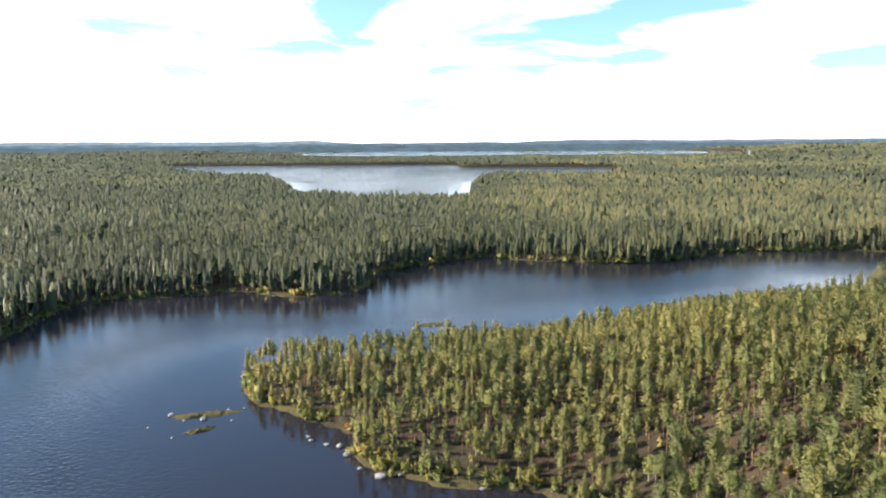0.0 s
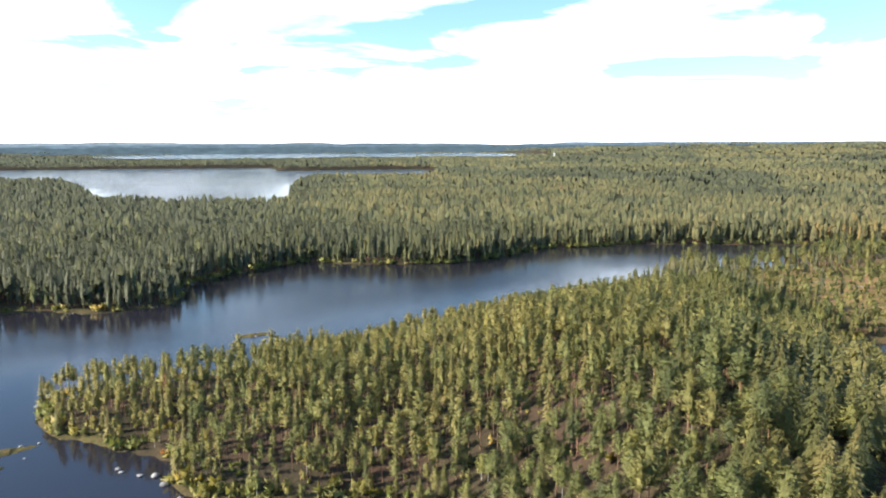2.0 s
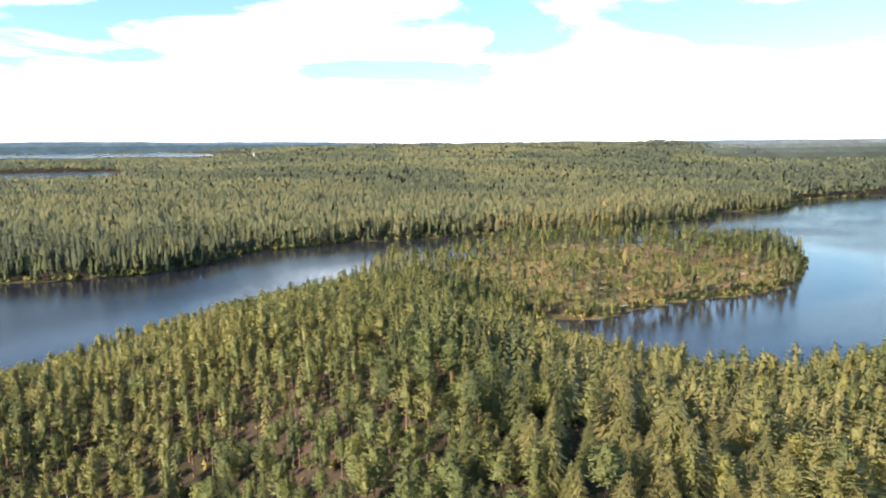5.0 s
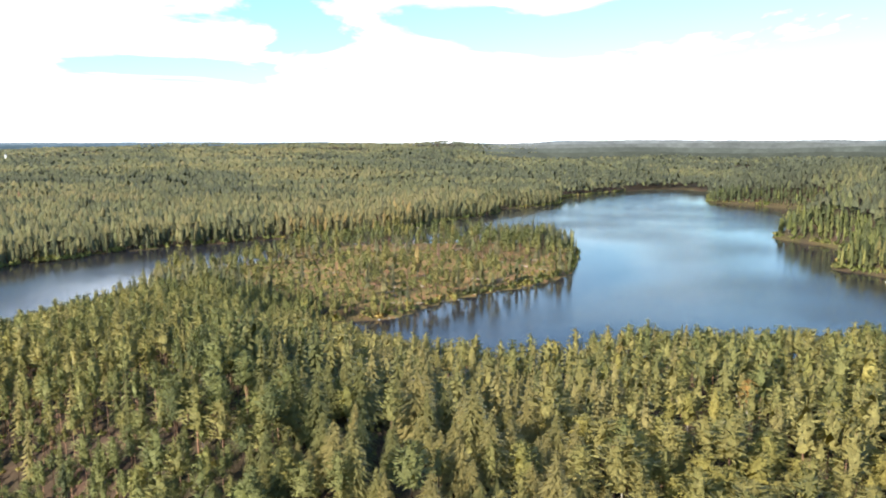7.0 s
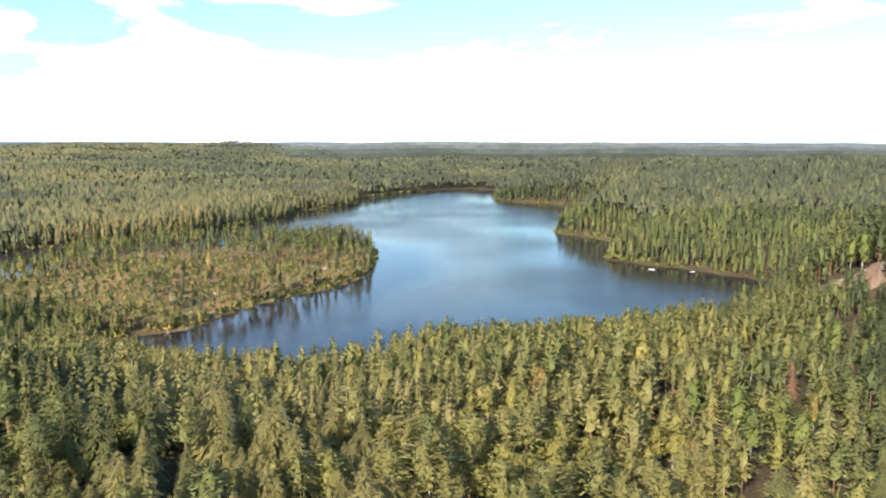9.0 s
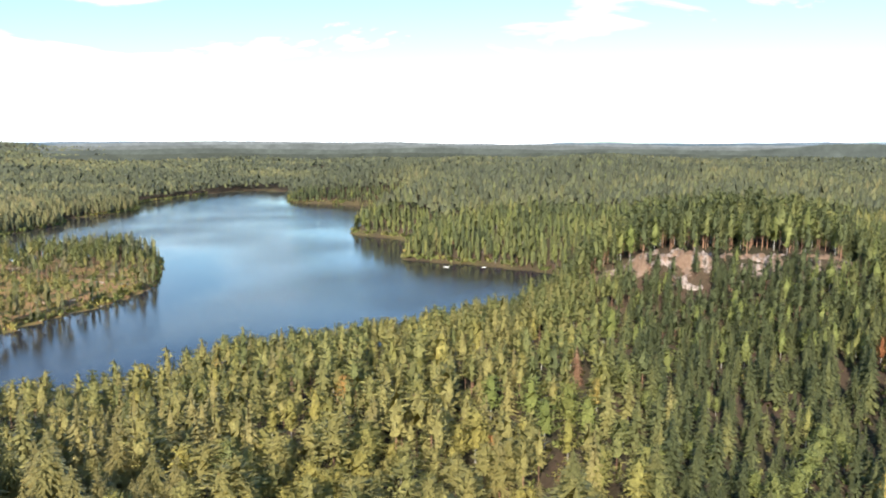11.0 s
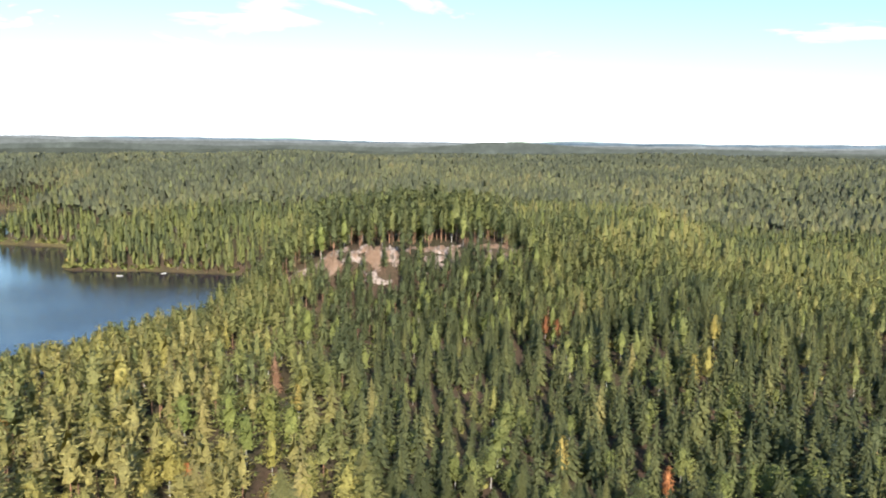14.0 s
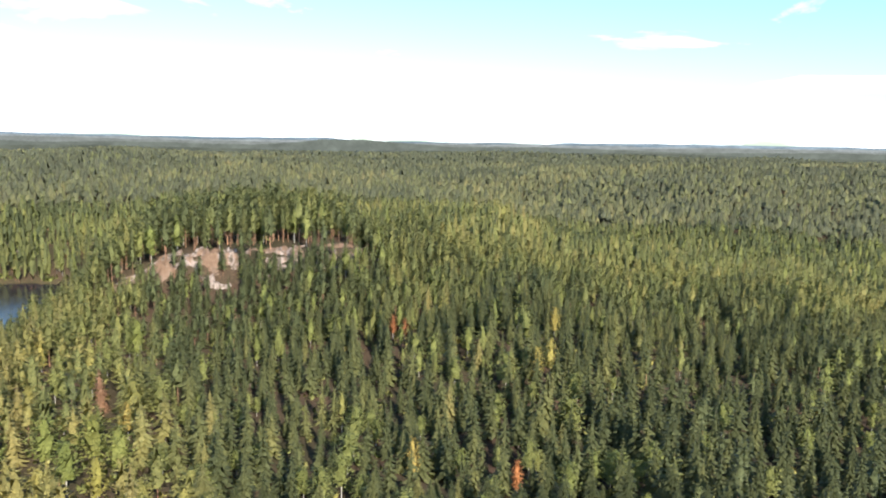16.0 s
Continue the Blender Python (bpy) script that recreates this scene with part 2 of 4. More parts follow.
# hills: x, y, height, length, width, heading of the long axis
HILLS = [(84, 112, 20.5, 62, 32, 22), (120, 215, 7, 60, 40, 60), (300, 300, 4, 90, 50, 60), (640, 70, 12, 80, 70, 90), (1020, 120, 18, 170, 120, 80)]
# the eastern upland: heights by heading (rows) and distance (columns)
UP_AZ = [82, 88, 94, 105, 114, 121, 130, 140, 150, 162]
UP_R = [230, 300, 380, 430, 520, 620, 720, 820, 1000, 1400]
UPLAND = [[3, 3, 3, 3, 10, 18, 23, 24, 24, 22], [3, 4, 4, 4, 14, 22, 29, 31, 24, 20], [5, 10, 11, 10, 16, 25, 36, 42, 30, 22],
          [7, 16, 21, 23, 24, 32, 36, 35, 28, 24], [8, 17, 24, 27, 20, 24, 29, 30, 28, 26], [10, 15, 24, 28, 12, 13, 22, 27, 28, 32],
          [8, 12, 17, 6, 3, 10, 26, 36, 36, 30], [7, 9, 3, 1, 3, 16, 33, 42, 34, 30], [6, 4, 2, 2, 3, 8, 22, 36, 34, 30], [4, 4, 4, 4, 4, 5, 10, 16, 22, 26]]


def upland(x, y):
    r, az = np.hypot(x, y), np.degrees(np.arctan2(x, y)) % 360
    tab = np.array(UPLAND, float)
    i, j = np.interp(az, UP_AZ, np.arange(len(UP_AZ))), np.interp(r, UP_R, np.arange(len(UP_R)))
    i0, j0 = np.minimum(i.astype(int), len(UP_AZ) - 2), np.minimum(j.astype(int), len(UP_R) - 2)
    fi, fj = i - i0, j - j0
    fi, fj = fi * fi * (3 - 2 * fi), 0.5 * fj + 0.5 * fj * fj * (3 - 2 * fj)
    v = (tab[i0, j0] * (1 - fi) + tab[i0 + 1, j0] * fi) * (1 - fj) + (tab[i0, j0 + 1] * (1 - fi) + tab[i0 + 1, j0 + 1] * fi) * fj
    return v * smooth(az, 72, 84) * smooth(az, 215, 160) * smooth(r, 160, 240) * (1 - 0.62 * smooth(r, 1300, 2600))


# small waters far off: x, y, half length, half width, heading, level
FAR_WATERS = [(-60, 3800, 620, 620, 90, 15), (660, 3750, 260, 560, 97, 15.5), (1050, 3620, 190, 520, 100, 16), (2330, 3400, 330, 130, 128, 46), (3200, 2620, 190, 90, 140, 52)]


def in_water(x, y, grow=1.0):
    """How far inside each of the far waters a place lies (over 0: inside), and the level."""
    best, level = np.full(len(x), -9.0), np.zeros(len(x))
    for wx, wy, a, b, head, z in FAR_WATERS:
        c, s = math.cos(radians(head)), math.sin(radians(head))
        u, v = (x - wx) * s + (y - wy) * c, (x - wx) * c - (y - wy) * s
        q = 1 - (u / (a * grow)) ** 2 - (v / (b * grow)) ** 2
        level = np.where(q > best, z, level)
        best = np.maximum(best, q)
    return best, level


def shore_distance(x, y):
    d = np.full(len(x), 900.0)
    near = (np.abs(x - 400) < 1100) & (np.abs(y - 110) < 800)
    d[near] = inland(x[near], y[near], LAKE)
    far = (np.abs(x + 300) < 1500) & (np.abs(y - 1800) < 1200)
    d[far] = np.minimum(d[far], inland(x[far], y[far], LAKE_FAR))
    return d + 1.1 * wave(x, y, 17, 3) * smooth(np.abs(d), 60, 10)


def crag(x, y):
    """The granite knoll: a plateau with a steep side to the west."""
    u, v = x * 0.974 - y * 0.225, -x * 0.225 - y * 0.974
    u = u + 2 * wave(x, y, 23, 8) - 0.10 * v
    top = smooth(u, 280, 292) * (1 - smooth(u, 325, 430))
    return top * smooth(v, -66, -44) * (1 - smooth(v, 30, 52)), u, v


def height(x, y, d):
    r, az = np.hypot(x, y), np.degrees(np.arctan2(x, y))
    h = 2.4 + 1.6 * wave(x, y, 160, 1) + 0.5 * wave(x, y, 35, 2)
    for hx, hy, up, long, wide, head in HILLS:
        c, s = math.cos(radians(head)), math.sin(radians(head))
        u, v = (x - hx) * s + (y - hy) * c, (x - hx) * c - (y - hy) * s
        h = h + up * np.exp(-0.5 * ((u / long) ** 2 + (v / wide) ** 2))
    h = h * (1 - 0.6 * smooth(r, 300, 420) * smooth(az, 78, 86)) + upland(x, y)
    # the near land: a low, even rise
    h = h + 3.3 * smooth(r, 350, 300) * smooth(az, -30, -18)
    knoll, u, v = crag(x, y)
    h = h + 8 * smooth(u, 246, 274) * smooth(u, 420, 330) * smooth(v, -80, -44) * smooth(v, 62, 30)
    h = h + knoll * (34.0 + 2.5 * np.exp(-((v + 26) / 14) ** 2) + 0.06 * (u - 290).clip(0, 40) - h)
    # the land rises slowly into the distance
    east = smooth(az, 12, 40)
    h = h + east * ((30 - 17 * smooth(az, 48, 62) - 5 * smooth(az, 74, 90)) * smooth(r, 1000, 2600) + (12 - 4 * smooth(az, 48, 62)) * wave(x, y, 620, 5) * smooth(r, 900, 1700))
    h = h + 15 * smooth(r, 2500, 4200) + 9 * wave(x, y, 900, 6) * smooth(r, 2000, 3200) * (0.5 + 0.5 * east)
    land = 0.35 + np.maximum(h, 1.2) * (1 - np.exp(-np.maximum(d, 0) / 22.0))
    q, level = in_water(x, y)
    land = np.where(q > 0, level - 2.0, np.where(q > -2.5, np.minimum(land, level - 14 * smooth(-q, 0.05, 0.8)), land))
    return np.where(d > 0, np.minimum(land, 0.15 + 0.9 * d), np.maximum(-0.35 + 0.12 * d, -4.0))


def grid_mesh(name, co, faces, mat):
    me = bpy.data.meshes.new(name)
    n, k = len(faces), faces.shape[1]
    me.vertices.add(len(co))
    me.vertices.foreach_set("co", np.asarray(co, np.float32).ravel())
    me.loops.add(n * k)
    me.loops.foreach_set("vertex_index", faces.astype(np.int32).ravel())
    me.polygons.add(n)
    me.polygons.foreach_set("loop_start", np.arange(0, n * k, k, dtype=np.int32))
    for one in mat if isinstance(mat, (list, tuple)) else [mat]:
        me.materials.append(one)
    me.update(calc_edges=True)
    return me


def add_value(me, name, values):
    me.attributes.new(name, "FLOAT", "POINT").data.foreach_set("value", np.asarray(values, np.float32))


def felled(x, y, d):
    """The felled ground on the low neck of land between the two arms of the lake."""
    return smooth(x + 0.25 * y, 268, 300) * smooth(y, 180, 205) * smooth(452 - x, 0, 30) * smooth(440 - y, 10, 30)


def build_ground():
    az = np.radians(np.concatenate([np.arange(-38, 158, 0.5), np.arange(158, 322, 4.0)]))
    ring = np.concatenate([[0.5, 25, 50, 70], np.geomspace(85, 4900, 165)])
    A, Rr = np.meshgrid(az, ring)
    x, y = (np.sin(A) * Rr).ravel(), (np.cos(A) * Rr).ravel()
    d = shore_distance(x, y)
    z = height(x, y, d)
    na, nr = len(az), len(ring)
    i, j = np.meshgrid(np.arange(na), np.arange(nr - 1))
    i2 = (i + 1) % na
    faces = np.stack([j * na + i, (j + 1) * na + i, (j + 1) * na + i2, j * na + i2], -1).reshape(-1, 4)[:, ::-1]
    me = grid_mesh("ground", np.stack([x, y, z], 1), faces, GROUND)
    me.polygons.foreach_set("use_smooth", np.ones(len(faces), bool))
    add_value(me, "bank", smooth(d, 4.5, 1.0) * (0.55 + 0.45 * wave(x, y, 40, 11)).clip(0, 1))
    add_value(me, "felled", felled(x, y, d) * (d > 0))
    return tagged(new("ground", me), "brown forest floor with moss and heather round the lakes", "ground", kind="structure")


def build_water():
    az = np.radians(np.concatenate([np.arange(-40, 160, 1.0), np.arange(160, 320, 8.0)]))
    ring = np.concatenate([[1, 60], np.geomspace(90, 3000, 110)])
    A, Rr = np.meshgrid(az, ring)
    x, y = (np.sin(A) * Rr).ravel(), (np.cos(A) * Rr).ravel()
    d = shore_distance(x, y)
    na, nr = len(az), len(ring)
    i, j = np.meshgrid(np.arange(na), np.arange(nr - 1))
    i2 = (i + 1) % na
    faces = np.stack([j * na + i, (j + 1) * na + i, (j + 1) * na + i2, j * na + i2], -1).reshape(-1, 4)[:, ::-1]
    me = grid_mesh("water", np.stack([x, y, np.zeros(len(x))], 1), faces, WATER)
    rough = 0.08 + 0.62 * smooth(-d, 14, 85) * (0.75 + 0.35 * wave(x, y, 90, 51)).clip(0.3, 1.1)
    add_value(me, "fetch", rough * (1 + 3.5 * smooth(y, 650, 850)))
    return tagged(new("water", me), "dark blue lake water with fine wind ripples", "water", kind="structure")


def build_far_waters():
    for wx, wy, a, b, head, z in FAR_WATERS:
        bm = bmesh.new()
        bmesh.ops.create_circle(bm, cap_ends=True, segments=40, radius=1.0)
        me = bpy.data.meshes.new("far_water")
        bm.to_mesh(me)
        bm.free()
        me.materials.append(WATER)
        add_value(me, "fetch", np.full(len(me.vertices), 2.5))
        ob = tagged(new("water_far", me), "pale strip of a distant lake", "water", kind="structure")
        ob.matrix_basis = Matrix.Translation((wx, wy, z)) @ Matrix.Rotation(radians(90 - head), 4, "Z") @ Matrix.Diagonal((a * 1.1, b * 1.1, 1, 1))


# layered ridges behind the last single trees: distance, roughness, glow colour with haze in it, and the top by heading
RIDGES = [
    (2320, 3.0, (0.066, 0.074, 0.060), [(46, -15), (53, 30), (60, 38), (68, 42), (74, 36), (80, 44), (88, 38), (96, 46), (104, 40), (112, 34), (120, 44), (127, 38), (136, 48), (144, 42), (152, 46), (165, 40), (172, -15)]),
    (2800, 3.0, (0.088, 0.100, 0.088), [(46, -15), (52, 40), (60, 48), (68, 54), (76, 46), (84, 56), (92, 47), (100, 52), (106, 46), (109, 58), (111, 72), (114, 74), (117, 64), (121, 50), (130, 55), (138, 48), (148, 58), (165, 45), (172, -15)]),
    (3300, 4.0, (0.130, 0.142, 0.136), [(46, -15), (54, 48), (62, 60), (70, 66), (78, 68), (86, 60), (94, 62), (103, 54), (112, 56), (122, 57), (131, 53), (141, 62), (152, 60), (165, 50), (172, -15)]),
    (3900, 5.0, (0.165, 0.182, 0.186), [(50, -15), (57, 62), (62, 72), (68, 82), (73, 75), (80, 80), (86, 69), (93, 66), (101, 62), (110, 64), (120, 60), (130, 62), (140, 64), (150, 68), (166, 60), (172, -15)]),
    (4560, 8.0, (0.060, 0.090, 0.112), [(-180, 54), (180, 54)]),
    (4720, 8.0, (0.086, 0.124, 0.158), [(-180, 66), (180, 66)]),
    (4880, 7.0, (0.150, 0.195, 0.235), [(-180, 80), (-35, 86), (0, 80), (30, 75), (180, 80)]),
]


def build_horizon():
    """Wooded ridges that close the view, far behind everything else; haze is painted into their glow."""
    for k, (dist, amp, tone, tops) in enumerate(RIDGES):
        m, n, l, p = material("distant_ridge_glow")
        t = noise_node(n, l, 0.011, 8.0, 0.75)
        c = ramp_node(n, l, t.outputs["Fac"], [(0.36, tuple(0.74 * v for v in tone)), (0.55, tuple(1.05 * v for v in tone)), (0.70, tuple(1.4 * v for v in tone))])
        # emission alone colours the ridge, so its haze doesn't depend on the sun
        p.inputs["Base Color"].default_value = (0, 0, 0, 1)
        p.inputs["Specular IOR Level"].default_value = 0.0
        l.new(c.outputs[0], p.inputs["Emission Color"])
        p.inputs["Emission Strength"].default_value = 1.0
        deg = np.arange(tops[0][0], tops[-1][0] + 0.01, 0.07 if dist < 4000 else 0.3)
        az = np.radians(deg)
        x, y = np.sin(az) * dist, np.cos(az) * dist
        r = np.random.RandomState(71 + k)
        top = np.interp(deg, [a for a, z in tops], [z for a, z in tops])
        top = top + amp * (0.6 * wave(x, y, 1500, 71 + k) + 0.4 * wave(x, y, 420, 81 + k)) + r.uniform(-1, 1, len(az)) * (1.4 if dist < 4000 else 0.3)
        na = len(az)
        out = 1.0 + 0.05 * np.arange(3)
        co = np.concatenate([np.stack([x, y, np.full(na, -20.0)], 1), np.stack([x * out[1], y * out[1], top], 1), np.stack([x * out[2], y * out[2], np.full(na, -20.0)], 1)])
        i = np.arange(na - 1)
        j = i + 1
        faces = np.concatenate([np.stack([i, i + na, j + na, j], 1), np.stack([i + na, i + 2 * na, j + 2 * na, j + na], 1)])
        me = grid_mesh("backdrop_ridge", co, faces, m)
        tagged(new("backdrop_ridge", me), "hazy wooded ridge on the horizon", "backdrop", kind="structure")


build_ground()
build_water()
build_far_waters()
build_horizon()


# ---- trees ----
class Shape:
    """Collects the corners and triangles of a tree's trunk and crown."""

    def __init__(self, seed):
        self.r = np.random.RandomState(seed)
        self.co, self.tri, self.bulge = {0: [], 1: []}, {0: [], 1: []}, {0: [], 1: []}

    def put(self, which, pts, tris, centre=None, size=1.0):
        """centre, size: the clump that the corners belong to, which is shaded as a small mass of its own."""
        n = len(self.co[which])
        self.co[which] += [tuple(p) for p in pts]
        self.bulge[which] += [(0, 0, 0) if centre is None else tuple((np.asarray(p) - centre) / size) for p in pts]
        self.tri[which] += [tuple(n + k for k in t) for t in tris]

    def stem(self, h, r0, r1, sides, rings=2, lean=0.0):
        pts, tris = [], []
        off = self.r.uniform(-lean, lean, 2)
        for k in range(rings + 1):
            f = k / rings
            rad = r0 + (r1 - r0) * f
            for s in range(sides):
                a = 2 * math.pi * s / sides
                pts.append((off[0] * f * f + rad * math.cos(a), off[1] * f * f + rad * math.sin(a), -0.4 + (h + 0.4) * f))
        for k in range(rings):
            for s in range(sides):
                a, b = k * sides + s, k * sides + (s + 1) % sides
                tris += [(a, b, b + sides), (a, b + sides, a + sides)]
        self.put(0, pts, tris)

    def bough(self, a, b, wide, fold):
        """A folded, drooping branch from a to b: two triangles."""
        a, b = np.array(a), np.array(b)
        way = b - a
        side = np.array((-way[1], way[0], 0))
        side = side / (np.linalg.norm(side) + 1e-6)
        mid = a + way * self.r.uniform(0.35, 0.6)
        jl, jr = self.r.uniform(0.7, 1.3, 2)
        self.put(1, [a, mid + side * wide * jl - (0, 0, fold), b, mid - side * wide * jr - (0, 0, fold)], [(0, 1, 2), (0, 2, 3)])

    def spray(self, a, b, wide, fold):
        """A bough as three narrow hanging twigs."""
        a, b = np.array(a), np.array(b)
        way = b - a
        side = np.array((-way[1], way[0], 0))
        side = side / (np.linalg.norm(side) + 1e-6)
        for off, far in ((0.0, 1.0), (1.0, self.r.uniform(0.6, 0.9)), (-1.0, self.r.uniform(0.6, 0.9))):
            tip = a + way * far + side * off * wide * 1.5 - (0, 0, abs(off) * fold * 1.6)
            root = a + way * (0.0 if off == 0 else 0.25)
            mid = (root + tip) / 2
            w = side * wide * self.r.uniform(0.4, 0.62)
            self.put(1, [root + w * 0.8, tip, root - w * 0.8] if off == 0 else [mid + w, tip, root - w], [(0, 1, 2)])

    def clump(self, c, out, rad, flat, count, long, wide, rise):
        """A clump of shoots at the end of a limb: pointed blades in a flattened cloud, turned outwards."""
        c, out = np.asarray(c, float), np.asarray(out, float)
        for k in range(count):
            off = self.r.normal(size=3)
            off = off / (np.linalg.norm(off) + 1e-6) * self.r.uniform(0.35, 1.0)
            p = c + off * rad * (1, 1, flat)
            way = 0.7 * out + 0.9 * off + (0, 0, rise) + self.r.normal(0, 0.25, 3)
            way = way / (np.linalg.norm(way) + 1e-6)
            side = np.cross(way, self.r.normal(size=3))
            side = side / (np.linalg.norm(side) + 1e-6) * wide * self.r.uniform(0.35, 0.65)
            s = long * self.r.uniform(0.7, 1.3)
            self.put(1, [p - way * 0.45 * s + side, p + way * 0.55 * s, p - way * 0.45 * s - side], [(0, 1, 2)], c, rad)

    def limbs(self, z0, z1, reach, whorls, each, blades, long, wide, lift, rise, flat=0.5):
        """Whorls of limbs from z0 up to z1, each one ending in a clump."""
        for k in range(whorls):
            f = (k + 0.35) / whorls
            turn = self.r.uniform(0, 6.28)
            n = each if f < 0.8 else max(2, each - 1)
            for b in range(n):
                a = turn + 6.28 * b / n + self.r.uniform(-0.45, 0.45)
                q = reach(f) * self.r.uniform(0.7, 1.2)
                out = np.array((math.cos(a), math.sin(a), 0))
                z = z0 + (z1 - z0) * f + self.r.uniform(-0.25, 0.25) * (z1 - z0) / whorls + lift * q
                self.clump(out * q * 0.58 + (0, 0, z), out, 0.30 + 0.42 * q, flat, blades, long * (1 - 0.3 * f), wide * (1 - 0.3 * f), rise)

    def core(self, z0, z1, reach, rings, sides, jag):
        """The dense inside of a crown: an uneven, lobed, tapering mass with a pointed top."""
        pts, tris = [], []
        dz = (z1 - z0) / rings
        lobes = 1 + 0.22 * np.sin(self.r.uniform(0, 6.28) + 6.28 * np.arange(sides) / sides * self.r.randint(2, 4))
        for k in range(rings):
            f = k / rings
            for i in range(sides):
                a = 6.2832 * (i + 0.5 * (k % 2)) / sides
                q = reach(f) * (1.0, 0.72)[k % 2] * lobes[i] * self.r.uniform(1 - jag, 1 + jag)
                pts.append((q * math.cos(a), q * math.sin(a), z0 + (z1 - z0) * f + self.r.uniform(-0.35, 0.35) * dz))
        pts.append((self.r.uniform(-0.1, 0.1), self.r.uniform(-0.1, 0.1), z1))
        for k in range(rings - 1):
            for i in range(sides):
                a, b = k * sides + i, k * sides + (i + 1) % sides
                tris += [(a, b, b + sides), (a, b + sides, a + sides)]
        last = (rings - 1) * sides
        tris += [(last + i, last + (i + 1) % sides, len(pts) - 1) for i in range(sides)]
        self.put(1, pts, tris)

    def skirt(self, z0, z1, rad, points, jag):
        """One whorl of boughs: a star-shaped, drooping cone."""
        turn = self.r.uniform(0, 6.28)
        pts = [(0, 0, z1)]
        for i in range(2 * points):
            a = turn + 3.1416 * i / points + self.r.uniform(-0.12, 0.12)
            q = rad * (1.0 if i % 2 == 0 else 0.50) * self.r.uniform(1 - jag, 1 + jag)
            pts.append((q * math.cos(a), q * math.sin(a), z0 + (0.0 if i % 2 == 0 else 0.30) * (z1 - z0) + self.r.uniform(-0.2, 0.2)))
        self.put(1, pts, [(0, 1 + i, 1 + (i + 1) % (2 * points)) for i in range(2 * points)])

    def finish(self, z_mid, wide, tall, lod):
        """Rounded normals for the crown and the trunk, and blades turned outwards."""
        self.co = {k: np.array(v, float).reshape(-1, 3) for k, v in self.co.items()}
        self.tri = {k: np.array(v, int).reshape(-1, 3) for k, v in self.tri.items()}
        self.no = {}
        for k, co in self.co.items():
            n = co.copy()
            n[:, 2] = 0 if k == 0 else (co[:, 2] - z_mid) * (wide / tall) ** 2 + (1.0, 1.0, 1.8, 3.2, 4.0)[lod] * wide
            n = n / (np.linalg.norm(n, axis=1)[:, None] + 1e-6)
            if k == 1 and len(co):
                n = n + (0.75, 0.75, 0.5, 0.4, 0.0)[lod] * np.array(self.bulge[1]) + self.r.normal(0, 0.22, n.shape)
                n = n / np.linalg.norm(n, axis=1)[:, None]
            self.no[k] = n
            t = self.tri[k]
            if len(t):
                a, b, c = co[t[:, 0]], co[t[:, 1]], co[t[:, 2]]
                back = (np.cross(b - a, c - a) * n[t].sum(1)).sum(1) < 0
                t[back] = t[back][:, ::-1]

    def ring_cone(self, z0, z1, rad, sides, jag):
        turn = self.r.uniform(0, 6.28)
        pts = [(self.r.uniform(-0.1, 0.1) * rad, self.r.uniform(-0.1, 0.1) * rad, z1)]
        for s in range(sides):
            a = turn + 6.28 * s / sides
            q = rad * self.r.uniform(1 - jag, 1 + jag)
            pts.append((q * math.cos(a), q * math.sin(a), z0 + self.r.uniform(-jag, jag) * (z1 - z0) * 0.6))
        self.put(1, pts, [(0, 1 + s, 1 + (s + 1) % sides) for s in range(sides)])


def put_normals(me, normals):
    """Soft shading: the crown is shaded as one rounded mass, not blade by blade."""
    me.attributes.new("custom_normal", "FLOAT_VECTOR", "POINT").data.foreach_set("vector", np.asarray(normals, np.float32).ravel())


def spruce(seed, lod):
    s = Shape(seed)
    h = 16.0
    wide = 2.75 * s.r.uniform(0.88, 1.12)
    reach = lambda f: wide * (1 - f) ** 0.72 + 0.12
    if lod <= 1:
        s.stem(h * 0.96, 0.17, 0.03, (5, 3)[lod], (2, 1)[lod])
        whorls, per = ((20, 9), (15, 7))[lod]
        for k in range(whorls):
            f = (k + 0.5) / whorls
            turn = s.r.uniform(0, 6.28)
            n = per if f < 0.75 else per - 3
            for b in range(n):
                a = turn + 6.28 * b / n + s.r.uniform(-0.4, 0.4)
                z = 1.2 + (h - 1.4) * f + s.r.uniform(-0.4, 0.4)
                q = reach(f) * s.r.uniform(0.7, 1.12)
                drop = q * s.r.uniform(0.25, 0.6)
                inner = q * 0.25
                one = s.spray if lod == 0 else s.bough
                one((inner * math.cos(a), inner * math.sin(a), z + 0.2), (q * math.cos(a), q * math.sin(a), z - drop), (0.15 + 0.09 * q) * (1.0, 1.25)[lod], 0.10 + 0.12 * q)
        s.core(1.5, h - 0.9, lambda f: 0.34 * reach(f), 3, 5, 0.3)
        s.ring_cone(h - 1.4, h + 0.5, 0.20, 4, 0.2)
    elif lod == 2:
        s.stem(h * 0.5, 0.2, 0.1, 3, 1)
        for k in range(4):
            f = 0.15 + 0.85 * k / 4
            rad = reach(f) * s.r.uniform(0.85, 1.12)
            z = 1.4 + (h - 2.0) * f
            s.skirt(z - 0.25 * rad, z + (0.9 + 0.45 * rad) * 2.1, rad, 4, 0.25)
    elif lod == 3:
        s.ring_cone(8.0, 13.8, 2.7, 5, 0.3)
        s.ring_cone(11.0, 16.3, 1.7, 4, 0.3)
    else:
        s.ring_cone(7.5, 16.0, 2.5, 4, 0.35)
    s.finish(h * 0.25, 2.7, h * 1.3, lod)
    return s


